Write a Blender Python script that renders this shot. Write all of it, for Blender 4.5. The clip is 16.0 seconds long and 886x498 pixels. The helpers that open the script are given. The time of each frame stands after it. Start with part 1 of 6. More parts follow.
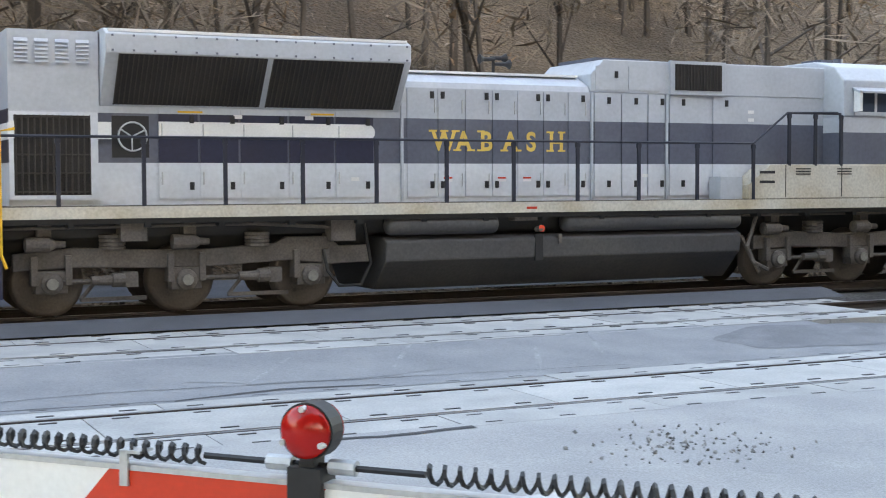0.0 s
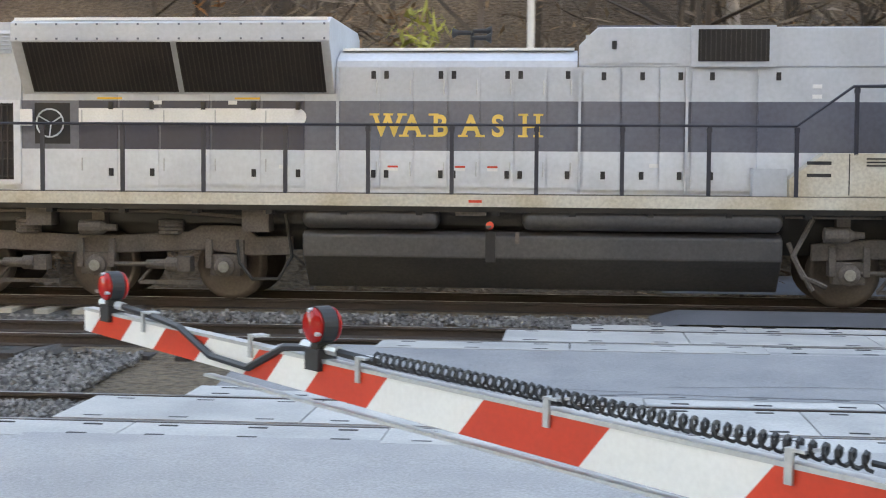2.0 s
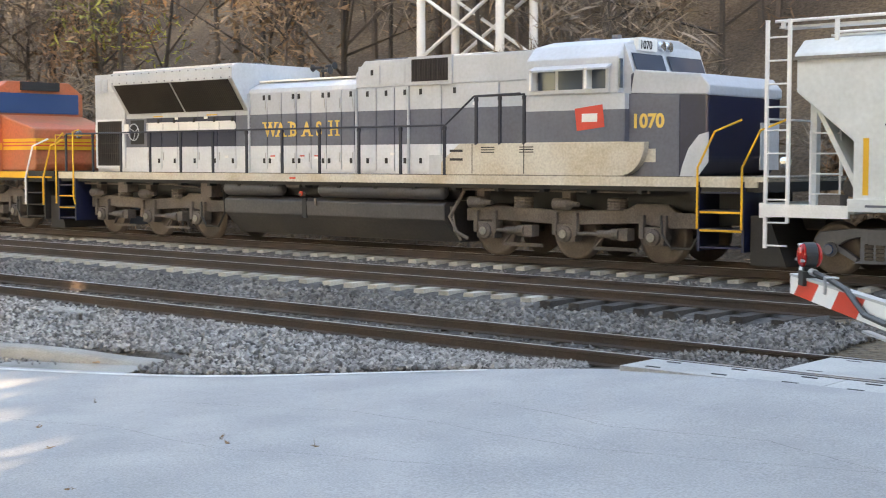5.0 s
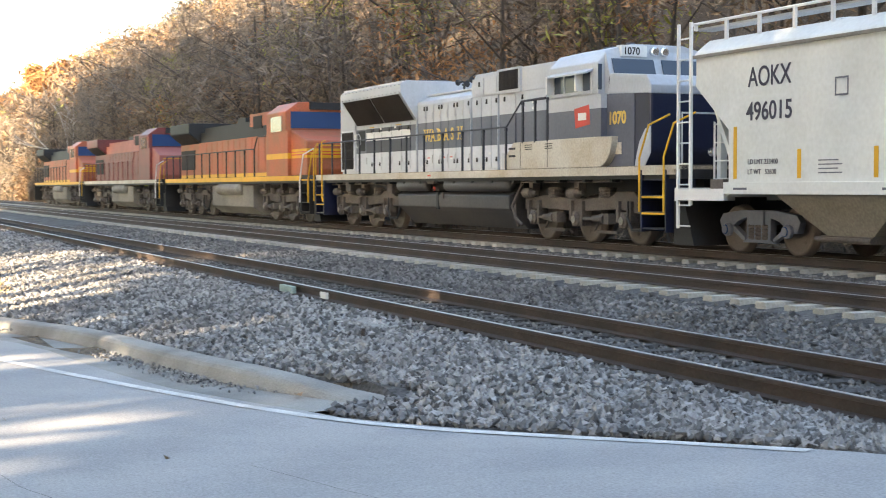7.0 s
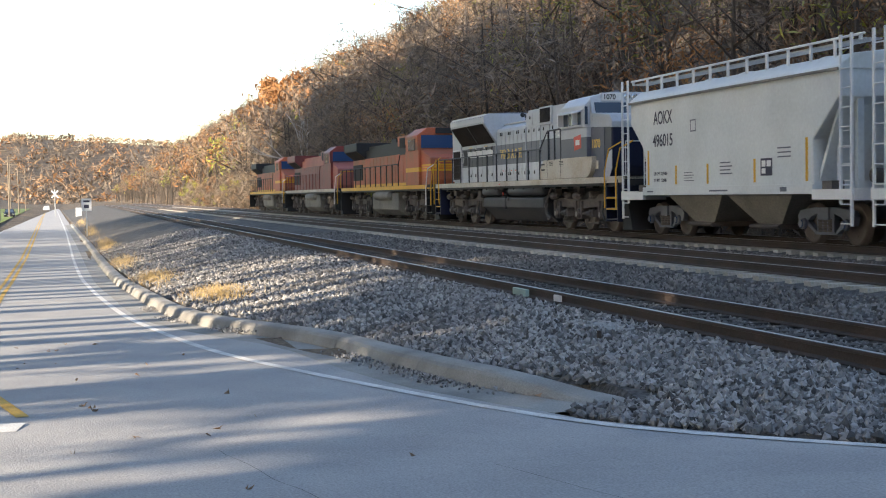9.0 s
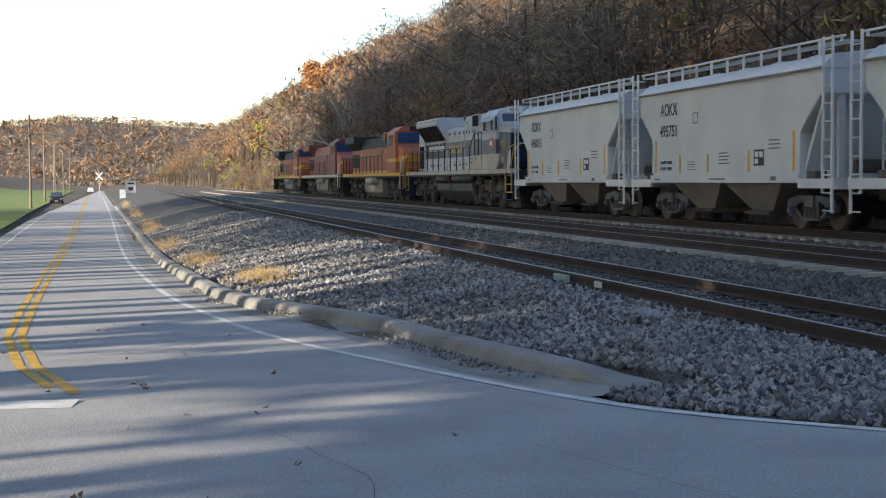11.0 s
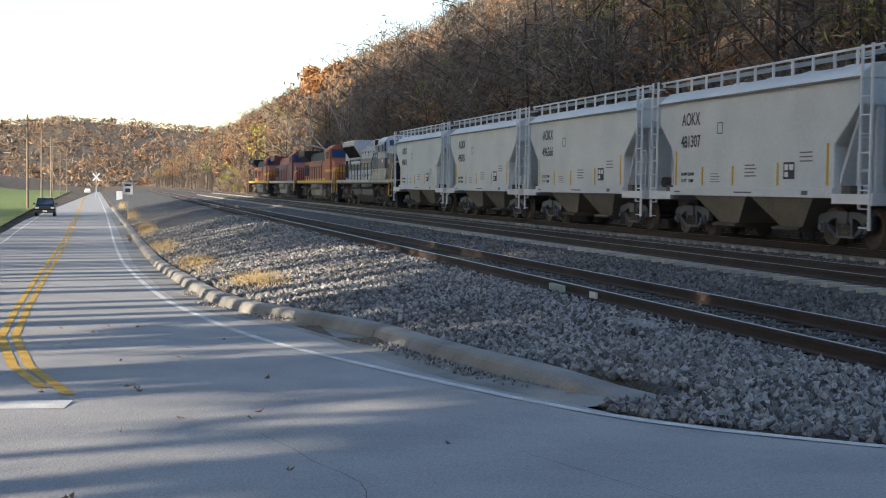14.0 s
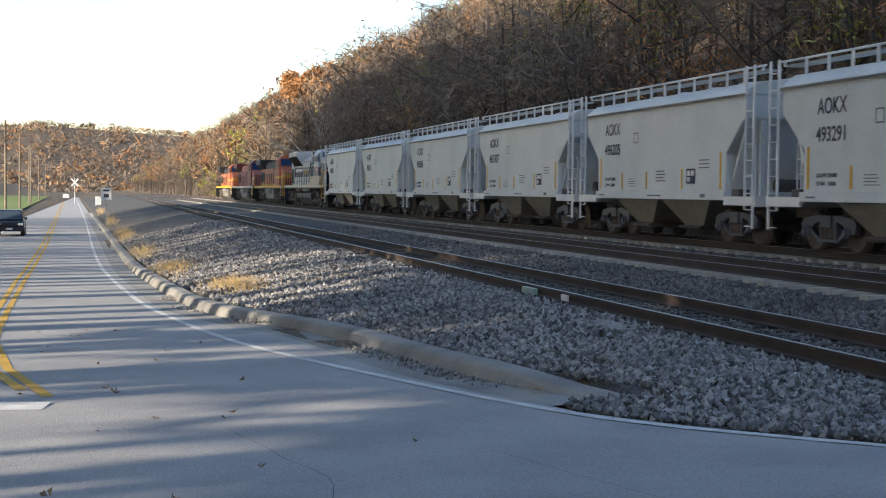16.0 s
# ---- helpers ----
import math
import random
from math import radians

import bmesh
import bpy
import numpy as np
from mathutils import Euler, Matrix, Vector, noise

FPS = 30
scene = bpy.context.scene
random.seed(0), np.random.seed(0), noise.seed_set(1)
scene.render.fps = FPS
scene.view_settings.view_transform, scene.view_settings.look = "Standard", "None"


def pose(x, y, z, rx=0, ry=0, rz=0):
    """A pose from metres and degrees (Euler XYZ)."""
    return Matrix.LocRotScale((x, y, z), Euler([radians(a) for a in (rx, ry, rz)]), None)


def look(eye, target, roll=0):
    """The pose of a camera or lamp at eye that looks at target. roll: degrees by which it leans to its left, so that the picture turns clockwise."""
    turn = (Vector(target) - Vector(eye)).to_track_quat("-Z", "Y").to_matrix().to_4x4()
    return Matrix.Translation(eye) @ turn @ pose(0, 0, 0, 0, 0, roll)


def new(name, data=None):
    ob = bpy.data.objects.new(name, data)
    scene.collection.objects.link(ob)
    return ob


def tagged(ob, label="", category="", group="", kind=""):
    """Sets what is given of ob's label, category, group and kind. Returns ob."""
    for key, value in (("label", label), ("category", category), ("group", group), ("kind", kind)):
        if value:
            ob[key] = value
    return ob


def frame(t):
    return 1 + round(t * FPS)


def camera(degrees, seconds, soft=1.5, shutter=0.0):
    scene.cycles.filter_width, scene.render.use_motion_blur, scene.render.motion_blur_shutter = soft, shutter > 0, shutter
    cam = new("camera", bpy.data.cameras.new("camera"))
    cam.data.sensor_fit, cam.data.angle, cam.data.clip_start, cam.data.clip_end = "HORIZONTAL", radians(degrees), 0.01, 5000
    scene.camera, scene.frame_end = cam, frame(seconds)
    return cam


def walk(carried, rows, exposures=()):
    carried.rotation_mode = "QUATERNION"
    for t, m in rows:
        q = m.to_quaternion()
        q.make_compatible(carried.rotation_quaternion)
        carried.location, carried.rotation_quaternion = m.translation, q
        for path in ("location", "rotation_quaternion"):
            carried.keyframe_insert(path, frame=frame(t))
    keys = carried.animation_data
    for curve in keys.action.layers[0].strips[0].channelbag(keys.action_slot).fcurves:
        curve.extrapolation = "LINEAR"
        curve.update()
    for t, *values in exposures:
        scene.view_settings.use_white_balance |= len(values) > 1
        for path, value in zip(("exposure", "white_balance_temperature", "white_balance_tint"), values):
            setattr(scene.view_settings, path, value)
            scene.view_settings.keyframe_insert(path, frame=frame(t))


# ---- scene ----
cam = camera(35.5, 16.0, soft=1.05, shutter=0.2)
walk(cam, [
    (0, pose(-0.94, -5.25, 2.42, 87.17, 0.20, -25.50)),
    (0.5, pose(-0.90, -5.22, 2.42, 87.30, -0.50, -19.40)),
    (1, pose(-0.79, -5.17, 2.42, 86.88, -0.60, -10.35)),
    (1.5, pose(-0.67, -5.14, 2.42, 86.73, -0.63, -1.84)),
    (2, pose(-0.53, -5.14, 2.41, 86.75, -0.40, 5.41)),
    (2.5, pose(-0.36, -5.16, 2.40, 86.85, -1.70, 15.09)),
    (3, pose(-0.20, -5.17, 2.39, 86.69, -1.49, 22.90)),
    (3.2, pose(-0.04, -5.19, 2.38, 86.57, -1.50, 25.20)),
    (5.3, pose(1.90, -6.40, 2.32, 86.48, 0.19, 44.30)),
    (5.5, pose(1.80, -5.90, 2.27, 86.56, 0.22, 46.60)),
    (6, pose(1.50, -2.70, 1.93, 86.64, 0.11, 54.86)),
    (6.5, pose(-0.34, -0.14, 1.67, 86.74, 0.30, 60.57)),
    (7, pose(-1.16, 0.29, 1.64, 87.43, 0.17, 65.89)),
    (7.5, pose(-1.21, 0.26, 1.62, 87.39, 0.32, 69.40)),
    (8, pose(-1.17, 0.23, 1.62, 87.48, 0.59, 72.05)),
    (8.5, pose(-1.17, 0.21, 1.62, 87.32, 0.40, 73.95)),
    (9, pose(-1.20, 0.18, 1.60, 87.74, 0.86, 75.20)),
    (11.5, pose(-0.90, 0.08, 1.62, 87.06, 0.20, 77.10)),
    (12, pose(-0.91, 0.08, 1.62, 87.20, 0.02, 77.13)),
    (12.5, pose(-0.92, 0.08, 1.62, 87.33, -0.32, 76.90)),
    (13, pose(-0.91, 0.07, 1.62, 87.31, -0.53, 76.70)),
    (13.5, pose(-0.90, 0.08, 1.62, 87.45, -0.57, 76.77)),
    (14, pose(-0.93, 0.08, 1.62, 87.45, -0.73, 76.78)),
    (14.5, pose(-0.89, 0.06, 1.63, 87.44, -0.83, 76.53)),
    (15, pose(-0.88, 0.05, 1.62, 87.50, -0.85, 76.76)),
    (15.5, pose(-0.86, 0.07, 1.62, 87.37, -0.68, 76.72)),
    (16, pose(-0.56, 0.10, 1.63, 87.64, -0.57, 75.95)),
], exposures=[(0, 3.35, 9300, 14), (3.2, 3.2, 9300, 15), (5.5, 3.15, 8800, 13), (7, 2.8, 8000, 11), (8, 2.3, 7400, 11), (9, 1.65, 6900, 11), (11.3, 1.15, 6600, 10), (16, 1.15, 6600, 10)])

# ---- world, sun ----
SUN_AZ, SUN_EL = 160.0, 20.0          # compass angle from +y towards +x, height in degrees
world = bpy.data.worlds.new("sky")
scene.world = world
world.use_nodes = True
wn = world.node_tree.nodes
sky = wn.new("ShaderNodeTexSky")
sky.sky_type = "NISHITA"
sky.sun_disc = False
sky.sun_elevation = radians(SUN_EL)
sky.sun_rotation = radians(SUN_AZ)
sky.air_density, sky.dust_density, sky.ozone_density = 1.0, 0.9, 1.2
wn["Background"].inputs["Strength"].default_value = 0.15
world.node_tree.links.new(sky.outputs["Color"], wn["Background"].inputs["Color"])
sun = new("sun", bpy.data.lights.new("sun", "SUN"))
sun.data.energy, sun.data.angle, sun.data.color = 4.0, radians(0.6), (1.0, 0.86, 0.68)
sd = Vector((math.sin(radians(SUN_AZ)) * math.cos(radians(SUN_EL)), math.cos(radians(SUN_AZ)) * math.cos(radians(SUN_EL)), math.sin(radians(SUN_EL))))
sun.matrix_basis = look(sd * 50, (0, 0, 0))

# ---- materials ----
def mat(name, col, rough=0.7, metal=0.0, var=0.25, scale=6.0, col2=None, fine=60.0, bump=0.15, island=0.0, dist=0.01, spec=0.5, alpha=None, randob=0.0):
    """Two scales of colour variation, fine relief, optional variation per island or per object."""
    m = bpy.data.materials.new(name)
    m.use_nodes = True
    nt, n = m.node_tree, m.node_tree.nodes
    b = n["Principled BSDF"]
    geo = n.new("ShaderNodeTexCoord")
    big, small = n.new("ShaderNodeTexNoise"), n.new("ShaderNodeTexNoise")
    big.inputs["Scale"].default_value, big.inputs["Detail"].default_value = scale * 0.2, 5
    small.inputs["Scale"].default_value, small.inputs["Detail"].default_value = fine, 3
    for t in (big, small):
        nt.links.new(geo.outputs["Object"], t.inputs["Vector"])
    mix1, mix2 = n.new("ShaderNodeMix"), n.new("ShaderNodeMix")
    for mx in (mix1, mix2):
        mx.data_type = "RGBA"
    c2 = col2 or tuple(c * (1 - var) for c in col)
    mix1.inputs["A"].default_value, mix1.inputs["B"].default_value = (*col, 1), (*c2, 1)
    ramp = n.new("ShaderNodeValToRGB")
    ramp.color_ramp.elements[0].position, ramp.color_ramp.elements[1].position = 0.38, 0.66
    nt.links.new(big.outputs["Fac"], ramp.inputs["Fac"])
    nt.links.new(ramp.outputs["Color"], mix1.inputs["Factor"])
    mix2.blend_type = "MULTIPLY"
    mix2.inputs["Factor"].default_value = min(1.0, var * 2)
    nt.links.new(mix1.outputs["Result"], mix2.inputs["A"])
    nt.links.new(small.outputs["Fac"], mix2.inputs["B"])
    out = mix2.outputs["Result"]
    hs = n.new("ShaderNodeHueSaturation")
    hs.inputs["Value"].default_value = 1 + min(0.9, var * 0.9)
    nt.links.new(out, hs.inputs["Color"])
    out = hs.outputs["Color"]
    if island or randob:
        src = n.new("ShaderNodeNewGeometry").outputs["Random Per Island"] if island else n.new("ShaderNodeObjectInfo").outputs["Random"]
        mr = n.new("ShaderNodeMapRange")
        k = island or randob
        mr.inputs["To Min"].default_value, mr.inputs["To Max"].default_value = 1 - k, 1 + k
        nt.links.new(src, mr.inputs["Value"])
        h2 = n.new("ShaderNodeHueSaturation")
        nt.links.new(mr.outputs["Result"], h2.inputs["Value"])
        nt.links.new(out, h2.inputs["Color"])
        out = h2.outputs["Color"]
    nt.links.new(out, b.inputs["Base Color"])
    b.inputs["Roughness"].default_value, b.inputs["Metallic"].default_value = rough, metal
    b.inputs["Specular IOR Level"].default_value = spec
    if bump:
        bp = n.new("ShaderNodeBump")
        bp.inputs["Strength"].default_value, bp.inputs["Distance"].default_value = bump, dist
        nt.links.new(small.outputs["Fac"], bp.inputs["Height"])
        nt.links.new(bp.outputs["Normal"], b.inputs["Normal"])
    return m


ASPHALT = mat("asphalt", (0.345, 0.345, 0.348), 0.9, var=0.36, scale=4, col2=(0.42, 0.416, 0.41), fine=55, bump=0.8, dist=0.012)
APRON = mat("crossing_asphalt", (0.24, 0.245, 0.26), 0.9, var=0.36, scale=5, col2=(0.3, 0.305, 0.315), fine=55, bump=0.8, dist=0.012)
TAR = mat("fresh_asphalt", (0.1, 0.105, 0.12), 0.9, var=0.3, scale=3, fine=80, bump=0.5)
PANEL = mat("concrete_panel", (0.46, 0.455, 0.44), 0.85, var=0.28, scale=5, col2=(0.35, 0.35, 0.345), fine=40, bump=0.2, randob=0.1)
KERB = mat("kerb_concrete", (0.31, 0.305, 0.285), 0.9, var=0.3, scale=5, col2=(0.18, 0.175, 0.165), fine=50, bump=0.3)
CRACK = mat("crack", (0.07, 0.07, 0.075), 0.95, fine=90)
BALLAST = mat("ballast_bed", (0.12, 0.117, 0.115), 0.95, var=0.5, scale=6, fine=14, bump=1.0, dist=0.05)
STONE = mat("ballast_stone", (0.28, 0.274, 0.268), 0.9, var=0.25, scale=2, col2=(0.19, 0.186, 0.186), fine=40, bump=0.2, island=0.7)
# darker stone for the beds between tracks and rails
STONE_DARK = mat("dark_ballast_stone", (0.17, 0.164, 0.16), 0.9, var=0.25, scale=2, col2=(0.13, 0.125, 0.122), fine=40, bump=0.2, island=0.7)
RUST = mat("rail_web_rust", (0.062, 0.043, 0.036), 0.75, var=0.4, scale=6, col2=(0.037, 0.03, 0.028), fine=50, bump=0.3)
RAILTOP = mat("polished_rail", (0.45, 0.45, 0.47), 0.35, 0.9, var=0.2, bump=0.05)
TIE_C = mat("concrete_tie", (0.44, 0.41, 0.36), 0.9, var=0.3, scale=6, fine=40, randob=0.15)
TIE_W = mat("creosoted_tie", (0.055, 0.048, 0.045), 0.9, var=0.4, scale=6, fine=30, bump=0.5, randob=0.25)
WHITE_LINE = mat("road_paint_white", (0.72, 0.72, 0.7), 0.8, var=0.3, scale=12, fine=50)
YELLOW_LINE = mat("road_paint_yellow", (0.7, 0.42, 0.06), 0.8, var=0.35, scale=12, fine=50)
SOIL = mat("leaf_litter_soil", (0.1, 0.076, 0.054), 0.95, var=0.5, scale=1.2, col2=(0.2, 0.15, 0.1), fine=9, bump=1.0, dist=0.2)
GRASS_DRY = mat("dry_grass", (0.42, 0.31, 0.15), 0.9, var=0.3, scale=5, island=0.4, fine=30)
GRASS = mat("green_grass", (0.13, 0.2, 0.04), 0.9, var=0.3, scale=2, col2=(0.2, 0.22, 0.06), fine=20, bump=0.6, dist=0.05)
BARK = mat("bark_grey", (0.1, 0.082, 0.068), 0.9, var=0.3, scale=6, island=0.45, fine=20)
BARK_PALE = mat("pale_bark", (0.5, 0.46, 0.42), 0.85, var=0.25, island=0.2, fine=20)
TWIG = mat("bare_twigs", (0.24, 0.19, 0.145), 0.95, var=0.25, scale=0.3, col2=(0.15, 0.12, 0.095), fine=10, bump=0, island=0.5)
LEAF_TAN = mat("russet_leaves", (0.27, 0.185, 0.115), 0.9, var=0.3, scale=0.3, col2=(0.2, 0.12, 0.07), fine=10, bump=0, island=0.5)
LEAF_ORANGE = mat("orange_leaves", (0.38, 0.19, 0.075), 0.9, var=0.3, scale=0.5, col2=(0.3, 0.14, 0.06), fine=10, bump=0, island=0.4)
LEAF_GREEN = mat("yellow_green_leaves", (0.36, 0.36, 0.06), 0.9, var=0.3, scale=0.5, col2=(0.2, 0.2, 0.06), fine=10, bump=0, island=0.4)
GREY = mat("loco_light_grey", (0.46, 0.495, 0.54), 0.45, var=0.12, scale=4, col2=(0.4, 0.43, 0.47), fine=14, bump=0.03)
LGREY = mat("loco_white_grey", (0.61, 0.64, 0.68), 0.45, var=0.12, scale=5, col2=(0.53, 0.56, 0.6), fine=14, bump=0.03)
BAND = mat("loco_slate_band", (0.09, 0.1, 0.135), 0.42, var=0.2, scale=4, col2=(0.118, 0.13, 0.165), fine=14, bump=0.03)
BLUE = mat("loco_dark_blue", (0.008, 0.013, 0.045), 0.35, var=0.2, scale=4, fine=14, bump=0.03)
CREAM = mat("sill_cream", (0.56, 0.53, 0.46), 0.6, var=0.25, scale=5, col2=(0.45, 0.38, 0.28), fine=20)
TANK = mat("tank_dark_grey", (0.055, 0.055, 0.06), 0.55, var=0.3, scale=3, col2=(0.085, 0.08, 0.078), fine=20)
TRUCK = mat("dusty_truck_frame", (0.135, 0.115, 0.102), 0.85, var=0.35, scale=6, col2=(0.082, 0.072, 0.065), fine=30)
WHEEL = mat("wheel_steel", (0.14, 0.115, 0.1), 0.6, 0.3, var=0.3, scale=6, fine=30)
BLACK = mat("black_metal", (0.018, 0.018, 0.02), 0.6, var=0.3, fine=30)
GRIDBAR = mat("grille_bars_dark", (0.05, 0.042, 0.038), 0.7, var=0.3, fine=60)
NAVY_BAND = mat("loco_navy_band", (0.022, 0.026, 0.055), 0.4, var=0.2, scale=4, fine=14, bump=0.03)
MESH = mat("radiator_mesh", (0.035, 0.03, 0.028), 0.8, var=0.4, fine=80)
RAILING = mat("handrail_navy", (0.02, 0.024, 0.04), 0.5, var=0.2, bump=0)
YEL = mat("safety_yellow", (0.75, 0.4, 0.02), 0.5, var=0.15, bump=0)
WHITE = mat("white_paint", (0.75, 0.75, 0.74), 0.5, var=0.12, fine=30, bump=0.02)
GOLD = mat("gold_letters", (0.75, 0.5, 0.12), 0.5, var=0.1, bump=0)
RED = mat("red_panel", (0.6, 0.05, 0.035), 0.4, var=0.12, bump=0.02)
REFL_W = mat("reflective_white", (0.78, 0.79, 0.78), 0.35, var=0.08, scale=8, bump=0.02)
REFL_R = mat("reflective_red", (0.68, 0.05, 0.02), 0.35, var=0.1, scale=8, bump=0.02)
ORANGE = mat("loco_orange", (0.5, 0.115, 0.05), 0.55, var=0.25, scale=4, col2=(0.33, 0.13, 0.06), fine=14, bump=0.03)
MAROON = mat("loco_maroon", (0.22, 0.035, 0.03), 0.5, var=0.25, scale=4, col2=(0.15, 0.035, 0.035), fine=14, bump=0.03)
PINK = mat("faded_red", (0.42, 0.13, 0.1), 0.55, var=0.2, scale=4, fine=14, bump=0.03)
HOPPER = mat("hopper_paint", (0.64, 0.67, 0.67), 0.5, var=0.12, scale=3, col2=(0.55, 0.58, 0.58), fine=12, bump=0.03)
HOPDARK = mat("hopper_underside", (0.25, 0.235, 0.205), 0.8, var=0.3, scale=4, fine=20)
INK = mat("stencil_ink", (0.035, 0.035, 0.06), 0.6, var=0.1, bump=0)
GALV = mat("galvanised_steel", (0.55, 0.57, 0.58), 0.45, 0.5, var=0.2, fine=40, bump=0.03)
WOODPOLE = mat("weathered_pole", (0.3, 0.24, 0.18), 0.9, var=0.3, fine=30)
RUBBER = mat("black_rubber", (0.015, 0.015, 0.016), 0.5, var=0.2, bump=0)


def glass(name, col=(0.05, 0.07, 0.1), rough=0.06):
    m = bpy.data.materials.new(name)
    m.use_nodes = True
    b = m.node_tree.nodes["Principled BSDF"]
    b.inputs["Base Color"].default_value, b.inputs["Roughness"].default_value = (*col, 1), rough
    b.inputs["Specular IOR Level"].default_value = 0.4
    return m


GLASS = glass("dark_cab_glass")
GLASS_BLUE = glass("blue_tinted_glass", (0.03, 0.07, 0.17), 0.1)
RED_LENS = glass("red_lens", (0.42, 0.01, 0.008), 0.15)
CHROME = mat("headlight_chrome", (0.8, 0.8, 0.8), 0.2, 0.9, var=0.05, bump=0)
GLOW = bpy.data.materials.new("lit_red_lens")
GLOW.use_nodes = True
gb = GLOW.node_tree.nodes["Principled BSDF"]
gb.inputs["Base Color"].default_value, gb.inputs["Emission Color"].default_value, gb.inputs["Emission Strength"].default_value = (0.5, 0.03, 0.01, 1), (1, 0.25, 0.05, 1), 1.6


# ---- mesh helpers ----
class MB:
    """Collects faces for one mesh."""
    def __init__(self):
        self.v, self.f = [], []

    def add(self, vs, fs):
        o = len(self.v)
        self.v += [tuple(p) for p in vs]
        self.f += [tuple(i + o for i in q) for q in fs]
        return self

    def box(self, x0, x1, y0, y1, z0, z1):
        vs = [(x, y, z) for x in (x0, x1) for y in (y0, y1) for z in (z0, z1)]
        return self.add(vs, [(0, 1, 3, 2), (4, 6, 7, 5), (0, 4, 5, 1), (2, 3, 7, 6), (0, 2, 6, 4), (1, 5, 7, 3)])

    def prism(self, poly, a, b, axis="y"):
        """A polygon pushed from a to b along an axis; poly is (x, z) for y, (y, z) for x, (x, y) for z."""
        put = {"y": lambda p, w: (p[0], w, p[1]), "x": lambda p, w: (w, p[0], p[1]), "z": lambda p, w: (p[0], p[1], w)}[axis]
        n = len(poly)
        vs = [put(p, a) for p in poly] + [put(p, b) for p in poly]
        return self.add(vs, [tuple(range(n)), tuple(range(2 * n - 1, n - 1, -1))] + [(i, i + n, (i + 1) % n + n, (i + 1) % n) for i in range(n)])

    def rod(self, p, q, r, r2=None, n=8):
        p, q = Vector(p), Vector(q)
        d = (q - p)
        if d.length < 1e-6:
            return self
        d.normalize()
        u = d.orthogonal().normalized()
        w = d.cross(u)
        r2 = r if r2 is None else r2
        ring = [(math.cos(2 * math.pi * i / n), math.sin(2 * math.pi * i / n)) for i in range(n)]
        vs = [p + (u * a + w * b) * r for a, b in ring] + [q + (u * a + w * b) * r2 for a, b in ring]
        return self.add(vs, [tuple(range(n - 1, -1, -1)), tuple(range(n, 2 * n))] + [(i, (i + 1) % n, (i + 1) % n + n, i + n) for i in range(n)])

    def tube(self, pts, r, n=6):
        """One bent bar: rings joined from point to point."""
        pts = [Vector(q) for q in pts]
        vs, u = [], None
        for i, q in enumerate(pts):
            d = (pts[min(i + 1, len(pts) - 1)] - pts[max(i - 1, 0)]).normalized()
            u = d.orthogonal().normalized() if u is None else (u - d * u.dot(d)).normalized()
            w = d.cross(u)
            vs += [q + (u * math.cos(2 * math.pi * k / n) + w * math.sin(2 * math.pi * k / n)) * r for k in range(n)]
        m = len(pts)
        fs = [(i * n + k, i * n + (k + 1) % n, (i + 1) * n + (k + 1) % n, (i + 1) * n + k) for i in range(m - 1) for k in range(n)]
        return self.add(vs, fs + [tuple(range(n - 1, -1, -1)), tuple(range((m - 1) * n, m * n))])

    def lathe(self, c, axis, prof, n=20):
        """Profile of (distance along the axis, radius) turned about an axis through c."""
        a = Vector(axis).normalized()
        u = a.orthogonal().normalized()
        w = a.cross(u)
        vs, fs = [], []
        for d, r in prof:
            vs += [Vector(c) + a * d + (u * math.cos(2 * math.pi * i / n) + w * math.sin(2 * math.pi * i / n)) * r for i in range(n)]
        for k in range(len(prof) - 1):
            fs += [(k * n + i, k * n + (i + 1) % n, (k + 1) * n + (i + 1) % n, (k + 1) * n + i) for i in range(n)]
        fs += [tuple(range(n - 1, -1, -1)), tuple(range((len(prof) - 1) * n, len(prof) * n))]
        return self.add(vs, fs)

    def mesh(self, name, material, smooth=False):
        me = bpy.data.meshes.new(name)
        me.from_pydata(self.v, [], self.f)
        me.materials.append(material)
        bm = bmesh.new()
        bm.from_mesh(me)
        bmesh.ops.recalc_face_normals(bm, faces=bm.faces)
        bm.to_mesh(me)
        bm.free()
        if smooth:
            for p in me.polygons:
                p.use_smooth = len(p.vertices) <= 4
        return me


def part(name, mb, material, parent=None, label="", smooth=False, bevel=0.0):
    ob = new(name, mb.mesh(name, material, smooth))
    if parent:
        ob.parent = parent
    if label:
        ob["label"] = label
    if bevel:
        md = ob.modifiers.new("bevel", "BEVEL")
        md.width, md.segments, md.limit_method = bevel, 2, "ANGLE"
    return ob


def thing(name, label, category, group="", m=None):
    ob = new(name)
    tagged(ob, label, category, group)
    if m:
        ob.matrix_basis = m
    return ob


def raw(name, vs, fs, material):
    me = bpy.data.meshes.new(name)
    me.from_pydata(vs, [], fs)
    me.materials.append(material)
    return new(name, me)


def text(name, s, size, material, m, parent=None, depth=0.004, squeeze=1.0, bold=0.0, label=""):
    cu = bpy.data.curves.new(name, "FONT")
    cu.body, cu.size, cu.extrude, cu.align_x, cu.offset = s, size, depth, "LEFT", bold
    tmp = bpy.data.objects.new(name, cu)
    me = bpy.data.meshes.new_from_object(tmp)
    bpy.data.objects.remove(tmp)
    me.transform(Matrix.Diagonal((squeeze, 1, 1, 1)))
    me.transform(m)
    me.materials.append(material)
    ob = new(name, me)
    if parent:
        ob.parent = parent
    if label:
        ob["label"] = label
    return ob


def side(x, y, z):
    """Pose of lettering on a side that faces -y."""
    return pose(x, y, z, 90, 0, 0)


